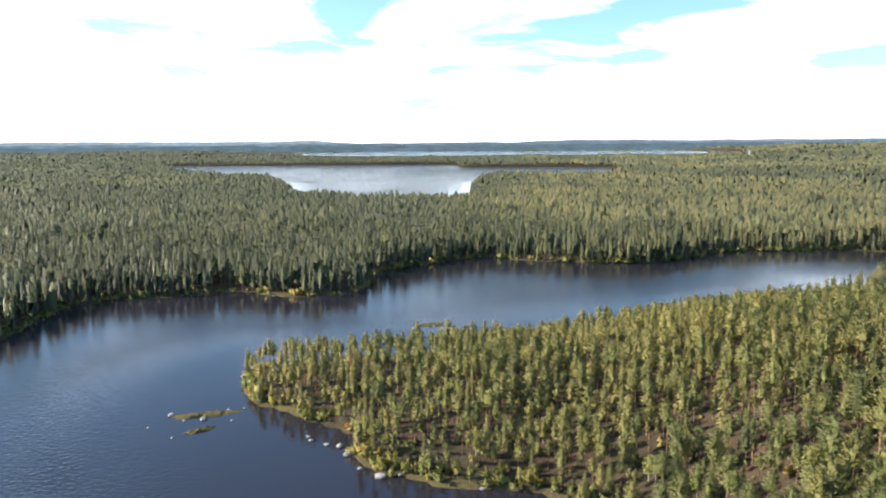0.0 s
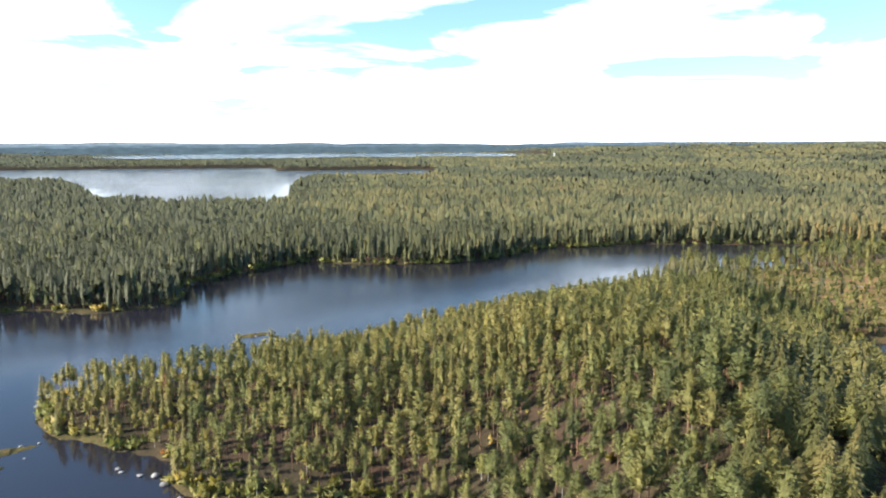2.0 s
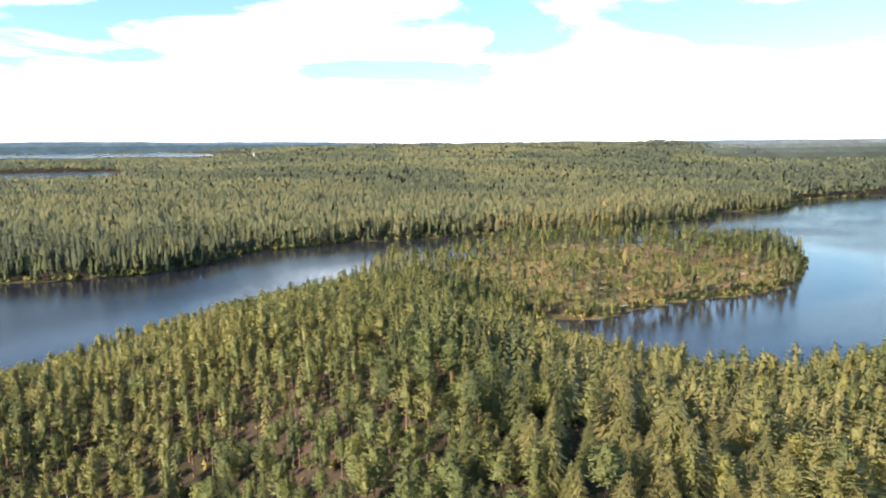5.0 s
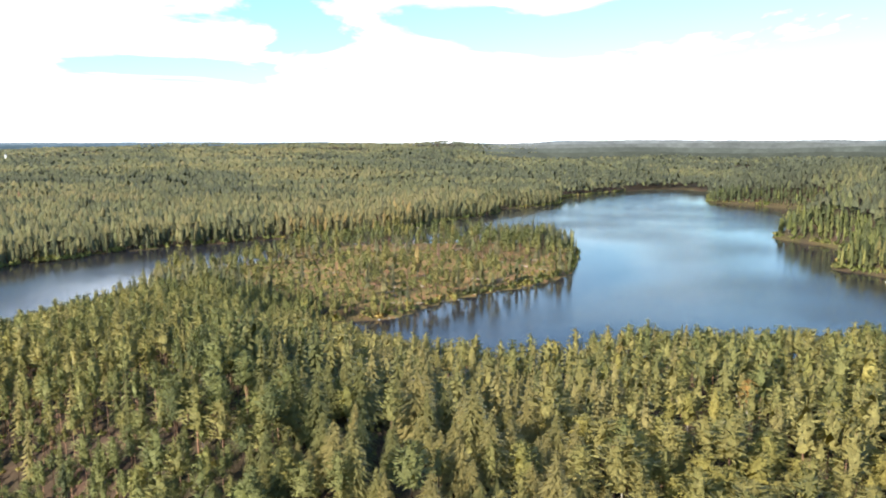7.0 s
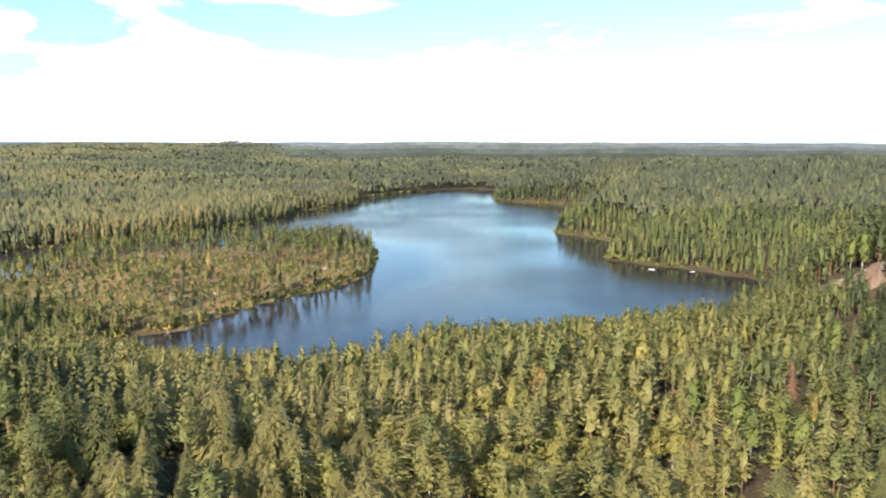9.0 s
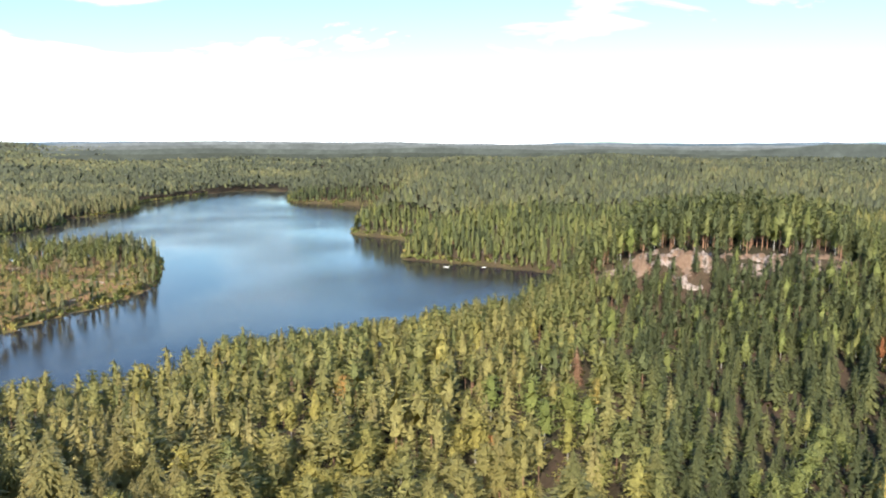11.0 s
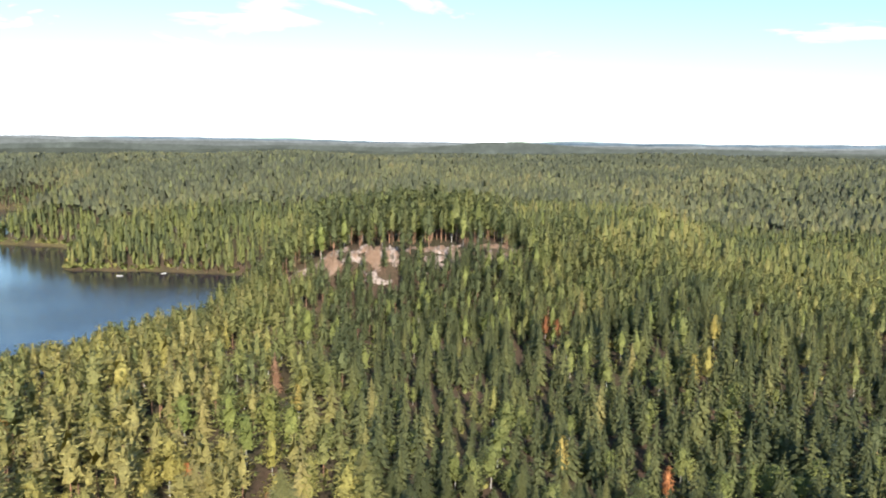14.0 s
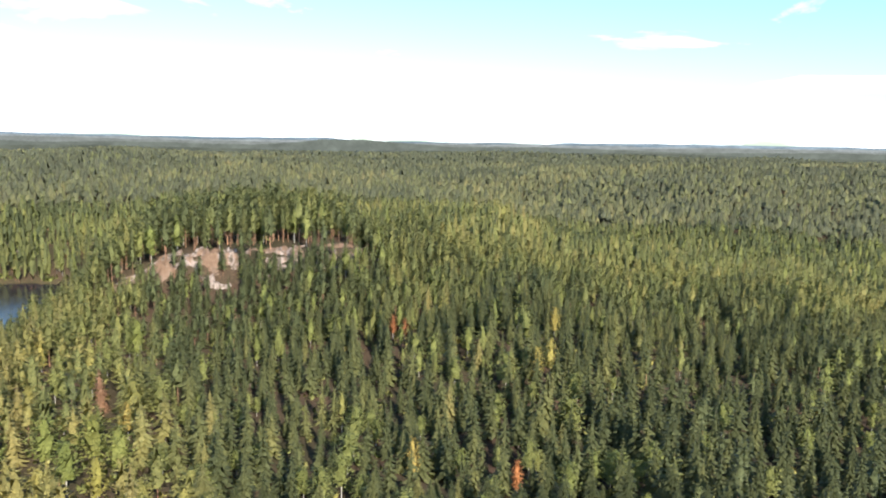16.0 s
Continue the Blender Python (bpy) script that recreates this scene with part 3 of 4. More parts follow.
def pine(seed, lod, bare=False):
    s = Shape(seed)
    h = 15.5
    low = h * (s.r.uniform(0.48, 0.62) if bare else s.r.uniform(0.34, 0.48) if lod < 2 else s.r.uniform(0.12, 0.34))
    wide = ((2.6 if bare else 3.25) if lod < 2 else 2.9) * s.r.uniform(0.85, 1.15)
    reach = lambda f: wide * (1 - f ** 1.25) ** 0.62 * (0.62 + 0.38 * min(1.0, 4 * f)) + 0.12
    if lod <= 2:
        s.stem(h * 0.9, (0.16, 0.16, 0.2)[lod], 0.04, (5, 3, 3)[lod], 2 if lod < 2 else 1, 0.3)
        whorls, each, blades, long, w = ((9, 5, 9, 1.05, 0.30), (6, 4, 6, 1.3, 0.46), (3, 3, 2, 1.9, 0.8))[lod]
        s.limbs(low, h - 0.4, reach, whorls, each, blades, long, w, 0.20, 0.45)
        s.core(low, h - 0.6, lambda f: (0.34, 0.36, 0.7)[lod] * reach(f), (5, 4, 2)[lod], 5, 0.34)
        s.ring_cone(h - 1.7, h + 0.3, 0.18, 3, 0.25)
    elif lod == 3:
        s.ring_cone(9.3, 14.6, 2.5, 5, 0.3)
        s.ring_cone(11.6, 15.5, 1.8, 4, 0.3)
    else:
        s.ring_cone(10.4, 15.2, 2.7, 4, 0.35)
    s.finish(h * 0.60, 2.0, h * 0.42, lod)
    return s


def birch(seed, lod):
    s = Shape(seed)
    h = 14.0
    low = h * s.r.uniform(0.20, 0.32)
    wide = (3.1 if lod < 2 else 2.8) * s.r.uniform(0.9, 1.15)
    reach = lambda f: wide * (math.sin(math.pi * (0.16 + 0.76 * f)) ** 0.7) * (1.0 - 0.30 * f) + 0.1
    if lod <= 2:
        s.stem(h * 0.82, (0.12, 0.12, 0.17)[lod], 0.04, (5, 3, 3)[lod], 2 if lod < 2 else 1, 0.3)
        whorls, each, blades, long, w = ((9, 5, 11, 0.66, 0.42), (6, 4, 7, 0.9, 0.6), (3, 3, 2, 1.6, 1.0))[lod]
        s.limbs(low, h - 0.3, reach, whorls, each, blades, long, w, 0.18, 0.15, 0.75)
        s.core(low, h - 0.6, lambda f: (0.40, 0.42, 0.7)[lod] * reach(f), (5, 4, 2)[lod], 5, 0.34)
    elif lod == 3:
        s.ring_cone(7.5, 13.2, 2.6, 5, 0.3)
        s.ring_cone(9.8, 14.4, 2.0, 4, 0.3)
    else:
        s.ring_cone(7.5, 14.2, 2.6, 4, 0.4)
    s.finish(h * 0.55, 2.2, h * 0.45, lod)
    return s


KINDS = {"pine": pine, "spruce": spruce, "birch": birch}
VARIANTS = 6
MOULDS = {(k, lod): [f(100 * lod + 7 * v + 1, lod) for v in range(VARIANTS)] for k, f in KINDS.items() for lod in range(5)}


def bush(seed):
    """A low, rounded shrub of leafy twigs."""
    s = Shape(seed)
    s.clump((0, 0, 4.5), (0, 0, 0.4), 4.6, 0.75, 11, 5.2, 3.4, 0.4)
    s.finish(3.0, 4.0, 6.0, 1)
    return s


MOULDS["bush", 1] = [bush(950 + v) for v in range(VARIANTS)]
MOULDS["bare_pine", 1] = [pine(900 + 7 * v, 1, True) for v in range(VARIANTS)]


def stand(name, label, kind, lod, places, mould="", leaf=None):
    """Many trees of one kind as one object. places: x, y, z, scale, stoutness, turn, tint."""
    if not len(places):
        return
    r = np.random.RandomState(len(places))
    pick = r.randint(0, VARIANTS, len(places))
    cos, tris, mats, tints, norms, base = [], [], [], [], [], 0
    for v in range(VARIANTS):
        p = places[pick == v]
        shape = MOULDS[mould or kind, lod][v]
        for which in (0, 1):
            co, tri = shape.co[which], shape.tri[which]
            if not len(co) or not len(p):
                continue
            c, s = np.cos(p[:, 5])[:, None], np.sin(p[:, 5])[:, None]
            wide = (p[:, 3] * p[:, 4])[:, None]
            X = (co[:, 0] * c - co[:, 1] * s) * wide + p[:, 0:1]
            Y = (co[:, 0] * s + co[:, 1] * c) * wide + p[:, 1:2]
            Z = co[:, 2] * p[:, 3:4] + p[:, 2:3]
            cos.append(np.stack([X, Y, Z], -1).reshape(-1, 3))
            tris.append((tri[None] + (np.arange(len(p)) * len(co))[:, None, None]).reshape(-1, 3) + base)
            base += len(p) * len(co)
            mats.append(np.full(len(p) * len(tri), 1 - which))
            tints.append(np.repeat(p[:, 6], len(co)))
            no = shape.no[which]
            norms.append(np.stack([no[:, 0] * c - no[:, 1] * s, no[:, 0] * s + no[:, 1] * c, np.broadcast_to(no[:, 2], X.shape)], -1).reshape(-1, 3))
    # farther trees take the crown colour with haze mixed in
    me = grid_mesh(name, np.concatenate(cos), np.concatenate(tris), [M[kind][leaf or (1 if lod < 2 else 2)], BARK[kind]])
    me.polygons.foreach_set("material_index", np.concatenate(mats).astype(np.int32))
    add_value(me, "tint", np.concatenate(tints))
    put_normals(me, np.concatenate(norms))
    tagged(new(name, me), label, "trees", kind="stuff")


def mesh_of(shape, which, name, mat):
    me = grid_mesh(name, shape.co[which], shape.tri[which], mat)
    put_normals(me, shape.no[which])
    return me


def single_trees(kind, label, places):
    """Trees that stand near: each one a thing with trunk and crown."""
    first = []
    for v in range(VARIANTS):
        shape = MOULDS[kind, 0][v]
        top = tagged(new(kind + "_tree"), label, "tree", "trees of the near forest")
        for which, part_name, mat in ((0, "trunk", BARK[kind]), (1, "crown", M[kind][0])):
            new(part_name, mesh_of(shape, which, part_name, mat)).parent = top
        first.append(top)
    for i, (x, y, z, size, stout, turn, tint) in enumerate(places[:, :7]):
        m = Matrix.LocRotScale((x, y, z), Euler((0, 0, turn)), (size * stout, size * stout, size))
        if i < VARIANTS:
            tree = first[i]
            tree.matrix_basis = m
        else:
            tree = copy_thing(first[i % VARIANTS], m)
        for one in tree.children:
            one.color = (tint, tint, tint, 1)


def scatter(spacing, r0, r1, az0=-37.0, az1=157.0, seed=1):
    """Jittered places on a square net inside a ring sector; with their distance from the shore."""
    r = np.random.RandomState(seed)
    g = np.arange(-r1, r1, spacing)
    x, y = [v.ravel() for v in np.meshgrid(g, g)]
    x, y = x + r.uniform(-0.48, 0.48, len(x)) * spacing, y + r.uniform(-0.48, 0.48, len(x)) * spacing
    rad, az = np.hypot(x, y), np.degrees(np.arctan2(x, y))
    az = np.where(az < -100, az + 360, az)
    keep = (rad >= r0) & (rad < r1) & (az > az0) & (az < az1)
    return x[keep], y[keep]


# trees that stand out by their colour: x, y, size, stoutness, tint
ASPENS = [(187, 10, 0.95, 2.1, 0.02), (184, 1, 0.95, 2.1, 0.08), (176, -3, 0.9, 1.9, 0.05), (175, 7, 0.85, 2.0, 0.0), (169, 2, 0.75, 1.8, 0.2), (188, 20, 0.9, 2.1, 0.0), (290, -29, 1.0, 1.4, 0.0), (238, -16, 0.95, 1.6, 0.03)]
YELLOW_BIRCHES = [(197, -9, 1.1, 1.6, 0.46), (198, -15, 1.05, 1.6, 0.36), (193, -7, 0.8, 1.2, 0.8), (230, -7, 1.0, 1.3, 0.3), (168, -105, 0.95, 1.0, 0.74), (170, -111, 1.0, 1.0, 0.66), (145, -55, 0.9, 0.9, 0.8), (128, -69, 0.75, 0.8, 1.0), (175, -52, 0.9, 0.9, 0.5), (163, 19, 0.7, 1.0, 1.0),
                  (187, 92, 1.0, 1.3, 0.62), (219, 61, 0.95, 1.2, 0.92), (165, 56, 1.0, 1.3, 0.58), (184, 57, 0.95, 1.1, 0.95), (168, 60, 1.05, 1.2, 0.66), (151, 50, 1.0, 1.6, 0.5), (203, 98, 0.95, 1.1, 0.86), (162, 64, 1.0, 1.1, 0.6), (227, 64, 0.9, 1.2, 0.5), (330, -150, 0.8, 1.0, 0.9), (188, -127, 0.95, 0.9, 0.75)]
ROWANS = [(221, -89, 0.58, 1.1, 0.4), (217, -91, 0.52, 1.1, 0.5), (149, 5, 0.5, 0.9, 0.8)]
DYING = [(209, -3, 0.72, 1.5, 1.0), (182, 70, 0.6, 1.4, 1.0)]
GLADES = [(86, 147, 8, 6), (66, 140, 5, 4), (77, 172, 5, 4), (-12, 205, 6, 4), (62, 214, 5, 4), (28, 172, 5, 4)]


def mix_of(x, y, d):
    """Share of spruce and birch, mean tint and size of the wood at a place."""
    r, az = np.hypot(x, y), np.degrees(np.arctan2(x, y))
    n = wave(x, y, 70, 21)
    old = smooth(az, 33, 40) * smooth(190 + 0.8 * (az - 40) - r, -15, 15)
    dark = smooth(az, 90, 97) * smooth(az, 135, 118) * smooth(r, 320, 260)
    leafy = smooth(az, 55, 66) * smooth(az, 98, 92) * smooth(r, 330, 260)
    sp = 0.10 + 0.15 * smooth(n, 0, 0.6) + 0.6 * old * (1 - leafy) + 0.14 * dark
    bi = 0.03 + 0.06 * smooth(n, 0.2, -0.5) + 0.24 * leafy + 0.06 * dark + 0.07 * smooth(az, 84, 92) * smooth(r, 250, 350) * smooth(r, 1100, 900) + 0.07 * smooth(az, 98, 106) * smooth(r, 520, 440) + 0.10 * smooth(az, 60, 75) * smooth(r, 350, 450) * smooth(r, 1000, 700)
    bi = bi + 0.35 * smooth(d, 14, 5) * (wave(x, y, 30, 9) > 0.1)
    bi = bi + 0.5 * smooth(az, 37, 41) * smooth(az, 52, 49) * smooth(d, 45, 25) * smooth(y, 400, 415) * (0.6 + wave(x, y, 45, 12)).clip(0.1, 1)
    sp = sp + 0.15 * smooth(r, 500, 1100)
    return sp, np.clip(bi, 0, 0.7)


def wood(spacing, r0, r1, seed, az0=-37.0, az1=157.0, zone=""):
    x, y = scatter(spacing, r0, r1, az0, az1, seed)
    d = shore_distance(x, y)
    r = np.random.RandomState(seed + 50)
    keep = d > 0.6 + r.uniform(0, 1.6, len(x))
    cut = felled(x, y, d)
    edge = (d < np.where(y > 320, 20, 10)) & (r.uniform(size=len(x)) < np.where(y > 320, 0.8, 0.6))
    keep &= (r.uniform(size=len(x)) > cut * (0.74 + 0.18 * np.sign(wave(x, y, 70, 34)))) | edge
    rock, u, v = crag(x, y)
    keep &= ~((u > np.where(v > 2, 279, 286) + 3 * wave(x, y, 15, 5)) & (u < 306 + 5 * wave(x, y, 20, 4)) & (v > -36) & (v < 44) & (r.uniform(size=len(x)) < 0.88))
    # only low trees stand right below the face
    below = smooth(u, 252, 270) * smooth(u, 300, 285) * smooth(v, -70, -50) * smooth(v, 55, 36)
    az, rad = np.degrees(np.arctan2(x, y)), np.hypot(x, y)
    old = smooth(az, 34, 42) * smooth(rad, 290, 200) * (1 - 0.35 * smooth(az, 94, 100))
    # the young pines of the cape stand closest, the old mixed wood widest
    if zone:
        keep &= (old > 0.45) == (zone == "old")
        keep &= r.uniform(size=len(x)) < (0.95 if zone == "old" else 0.96)
    # glades
    for gx, gy, ga, gb in GLADES:
        keep &= ((x - gx) / ga) ** 2 + ((y - gy) / gb) ** 2 > 1 + 0.4 * wave(x, y, 12, 33)
    for mx, my, size, stout, tint in ASPENS + YELLOW_BIRCHES + ROWANS + DYING:
        keep &= np.hypot(x - mx * (1 - 2.5 / math.hypot(mx, my)), y - my * (1 - 2.5 / math.hypot(mx, my))) > 2.3 * stout + 1.6
    keep &= in_water(x, y, 1.25)[0] < 0
    keep &= wave(x, y, 46, 31) + 0.5 * wave(x, y, 19, 32) > -1.08
    x, y, d, cut, old, below = x[keep], y[keep], d[keep], cut[keep], old[keep], below[keep]
    z = height(x, y, d)
    sp, bi = mix_of(x, y, d)
    pick = r.uniform(size=len(x))
    kind = np.where(pick < bi, 2, np.where(pick < bi + sp, 1, 0))
    rad = np.hypot(x, y)
    az = np.degrees(np.arctan2(x, y))
    size = r.normal(0.92, 0.15, len(x)).clip(0.5, 1.22) * np.where(rad < 330, 1 - 0.14 * smooth(d, 60, 20), 1.08) * (1 + 0.10 * old) * (1 + 0.12 * wave(x, y, 120, 41)) * np.where(d < 8, 0.85, 1.0) * (1 - 0.12 * below) * (1 + 0.22 * smooth(u[keep], 284, 292) * smooth(u[keep], 372, 345) * smooth(np.abs(v[keep]), 95, 70)) * (1 - 0.10 * smooth(az, 93, 100) * smooth(rad, 340, 270)) * (1 - 0.10 * smooth(az, 36, 30) * smooth(rad, 340, 320)) * np.where(cut > 0.5, r.uniform(0.65, 1.05, len(x)), 1)
    low = (1 - smooth(u[keep], 268, 282) * smooth(np.abs(v[keep]), 95, 70)) * smooth(rad, 372, 322) * np.where((az > 90) & (rad > 318), 0.6, np.where(az < 36, 0.4, 1.0))
    size = size * (1 - (0.23 - 0.08 * smooth(az, 48, 60) * smooth(az, 96, 88)) * low) * (1 - 0.10 * smooth(az, 68, 76) * (1 - low))
    # tint by stand, plus light and shade of each zone put into the colour
    stand_shade = np.where(wave(x, y, 420, 43) + 0.4 * wave(x, y, 130, 44) > 0.15, 0.13, -0.07) + 0.10 * np.sign(wave(x, y, 260, 45))
    # far trees are tinted darker for the self-shade their plain cones lack
    stand_shade = stand_shade + 0.44 * smooth(az, 33, 43) * smooth(az, 98, 90) * smooth(rad, 330, 240)  - 0.40 * smooth(az, 92, 99) * smooth(rad, 330, 260) - 0.12 * smooth(az, 84, 90) * smooth(rad, 380, 330) - 0.14 * smooth(rad, np.where(az > 95, 430, 300), np.where(az > 95, 540, 360)) + 0.12 * smooth(az, 98, 104) * smooth(rad, 280, 330) * smooth(rad, 520, 440) + 0.02 * smooth(az, 34, 28) * smooth(rad, 330, 300) + 0.28 * smooth(az, 38, 42) * smooth(az, 54, 51) * smooth(rad, 470, 520) * smooth(rad, 900, 780) - 0.12 * smooth(rad, 850, 1000)
    stand_shade = stand_shade + 0.14 * smooth(az, 99, 104) * smooth(az, 127, 120) * smooth(rad, 400, 450) * smooth(rad, 780, 700) + 0.02 * smooth(az, 74, 80) * smooth(az, 98, 94) * smooth(rad, 330, 360) * smooth(rad, 620, 560) - 0.30 * smooth(az, 84, 88) * smooth(az, 103, 98) * smooth(rad, 640, 700) * smooth(rad, 1050, 950)
    # valley shade and cloud shade on the far land painted in as lower tint
    stand_shade = stand_shade - 0.35 * smooth(az, 124, 127) * smooth(az, 136, 131) * smooth(rad, 380, 410) * smooth(rad, 540, 500) + 0.10 * smooth(az, 128, 132) * smooth(rad, 560, 640) * smooth(rad, 900, 820) - 0.38 * smooth(az, 10, -6) * smooth(rad, 330, 360) - 0.20 * smooth(az, 46, 54) * smooth(az, 82, 76) * smooth(rad, 800, 880)
    stand_shade = stand_shade - 0.16 * smooth(az, 70, 76) * smooth(rad, 330, 380) - 0.14 * smooth(az, 110, 118) * smooth(rad, 330, 400) + 0.14 * smooth(az, 36, 30) * smooth(rad, 330, 310) + 0.16 * smooth(az, 6, 18) * smooth(az, 70, 60) * smooth(rad, 330, 360)
    # cloud mottling of the distance, painted as lighter and darker stands
    stand_shade = stand_shade + smooth(rad, 600, 900) * (0.20 * np.sign(wave(x, y, 900, 46)) + 0.16 * np.sign(wave(x, y, 500, 47) - 0.2))
    tint = (0.45 + stand_shade + 0.14 * wave(x, y, 60, 42) + r.normal(0, 0.19, len(x))).clip(0, 0.99)
    # a few trees have turned rust-brown; most stay well below
    tint = np.where(kind == 2, np.minimum(0.10 + 0.58 * tint + 0.28 * ((y > 405) & (d < 45) & (az > 37) & (az < 52)), 0.92), np.minimum(tint, 0.82)) + np.where(r.uniform(size=len(x)) < 0.006, 0.22, 0)
    places = np.stack([x, y, z, size, r.uniform(0.85, 1.2, len(x)) * (1 + np.where(kind == 1, 0.24, 0.20) * old) * (1 - 0.10 * smooth(az, 36, 30) * smooth(rad, 340, 320)) * (1 + np.where(kind == 1, 0.20, 0.10) * low), r.uniform(0, 6.28, len(x)), tint, d, cut], 1)
    return {k: places[kind == i] for i, k in enumerate(("pine", "spruce", "birch"))}


LABELS = {"pine": "tall Scots pine with bare reddish trunk and olive crown", "spruce": "dense conical spruce with drooping olive-green boughs", "birch": "slender birch with yellowing autumn leaves"}
young, aged = wood(3.2, 95, 330, 1, zone="young"), wood(5.0, 95, 330, 8, zone="old")
near = {kind: np.concatenate([young[kind], aged[kind]]) for kind in KINDS}
for kind, places in near.items():
    order = np.argsort(np.hypot(places[:, 0] - 12, places[:, 1] - 10))
    single_trees(kind, LABELS[kind], places[order[:300]])
    rest = places[order[300:]]
    if kind == "pine":
        tall = np.degrees(np.arctan2(rest[:, 0], rest[:, 1])) < 33
        stand("pine_stand_cape", "bare-trunked pines on the near cape", "pine", 1, rest[tall], "bare_pine")
        rest = rest[~tall]
    stand(kind + "_stand_near", "stand of " + kind + " trees on the near shores", kind, 1, rest)
for kind, places in wood(4.2, 330, 1000, 2).items():
    places[:, 4] *= 0.85
    if kind == "pine":
        open_ground = places[:, 8] > 0.25
        knoll, u, v = crag(places[:, 0], places[:, 1])
        on_top = (u > 280) & (u < 352) & (np.abs(v) < 85)
        stand("pine_stand_crag", "tall old pines with reddish bare trunks on the granite knoll", "pine", 1, places[on_top], "bare_pine")
        open_ground, places = open_ground[~on_top], places[~on_top]
        stand("pine_stand_open", "tall bare-trunked pines left standing on felled ground", "pine", 1, places[open_ground], "bare_pine")
        places = places[~open_ground]
    fine = (np.hypot(places[:, 0], places[:, 1]) < 560) | (places[:, 7] < 20)
    warm = np.degrees(np.arctan2(places[:, 0], places[:, 1])) > 72
    stand(kind + "_stand_middle", kind + " forest across the water", kind, 2, places[fine & ~warm])
    stand(kind + "_stand_upland", kind + " forest on the slopes by the lake", kind, 2, places[fine & warm], leaf=1)
    stand(kind + "_stand_inland", kind + " forest inland from the far shore", kind, 3, places[~fine & ~warm])
    stand(kind + "_stand_hills", kind + " forest on the wooded hills", kind, 3, places[~fine & warm])
for kind, places in wood(6.3, 1000, 1600, 3).items():
    stand(kind + "_stand_far", "distant " + kind + " forest beyond the lake", kind, 4, places)
remote = wood(10.0, 1600, 2250, 7), wood(10.0, 2250, 2750, 9, -37.0, 56.0)
for kind in KINDS:
    places = np.concatenate([one[kind] for one in remote])
    places[:, 4] *= 1.65
    stand(kind + "_stand_remote", "remote " + kind + " forest behind the far shores", kind, 4, places)
for kind, places in wood(21.0, 2750, 4500, 4, -37.0, 60.0).items():
    places[:, 4] *= 2.6
    stand(kind + "_stand_horizon", "forest on the horizon", kind, 4, places)
for kind, places in wood(7.0, 10, 95, 5).items():
    stand(kind + "_stand_below", kind + " trees below the flight path", kind, 2, places)
for kind, places in wood(9.0, 95, 700, 6, 157.0, 323.0).items():
    stand(kind + "_stand_behind", kind + " forest behind the flight path", kind, 4, places)


# ---- low growth along the water ----
def shore_shrubs():
    r = np.random.RandomState(61)
    x, y = scatter(1.8, 95, 1150, seed=60)
    d = shore_distance(x, y)
    rad = np.hypot(x, y)
    keep = (d > 0.2) & (d < 4.5) & (r.uniform(size=len(x)) < np.where(rad < 330, 0.75, np.where(rad < 620, 0.5, 0.4))) & (wave(x, y, 25, 62) > -0.5)
    x, y, d, rad = x[keep], y[keep], d[keep], rad[keep]
    tint = (np.where(rad < 400, 0.42, 0.26) + 0.3 * wave(x, y, 30, 63) + r.normal(0, 0.16, len(x))).clip(0, 1)
    p = np.stack([x, y, height(x, y, d) - 0.35, r.uniform(0.15, 0.40, len(x)) * np.where(rad < 400, 1.0, 1.3), r.uniform(0.8, 1.4, len(x)), r.uniform(0, 6.28, len(x)), tint, d], 1)
    stand("shore_shrubs_near", "yellow and orange shrubs along the near shores", "birch", 1, p[rad < 260], "bush")
    stand("shore_shrubs_far", "yellow and orange shrubs along the far shores", "birch", 1, p[rad >= 260], "bush")


def undergrowth():
    """Young birches and heather bushes on the felled neck of land and in the open wood."""
    r = np.random.RandomState(65)
    x, y = scatter(3.0, 95, 480, seed=64)
    d = shore_distance(x, y)
    cut = felled(x, y, d)
    rad = np.hypot(x, y)
    keep = (d > 1) & (r.uniform(size=len(x)) < np.where(cut > 0.4, 0.5, np.where(rad < 240, 0.6, 0.0)))
    x, y, d, cut = x[keep], y[keep], d[keep], cut[keep]
    tint = (0.30 + 0.25 * wave(x, y, 35, 66) + r.normal(0, 0.16, len(x))).clip(0, 0.9)
    p = np.stack([x, y, height(x, y, d) - 0.3, r.uniform(0.09, 0.28, len(x)) * np.where(cut > 0.4, 1.1, 1.0), r.uniform(0.7, 1.2, len(x)), r.uniform(0, 6.28, len(x)), tint, d], 1)
    stand("undergrowth", "young birches and heather bushes on open ground", "birch", 1, p, "bush")


shore_shrubs()
undergrowth()


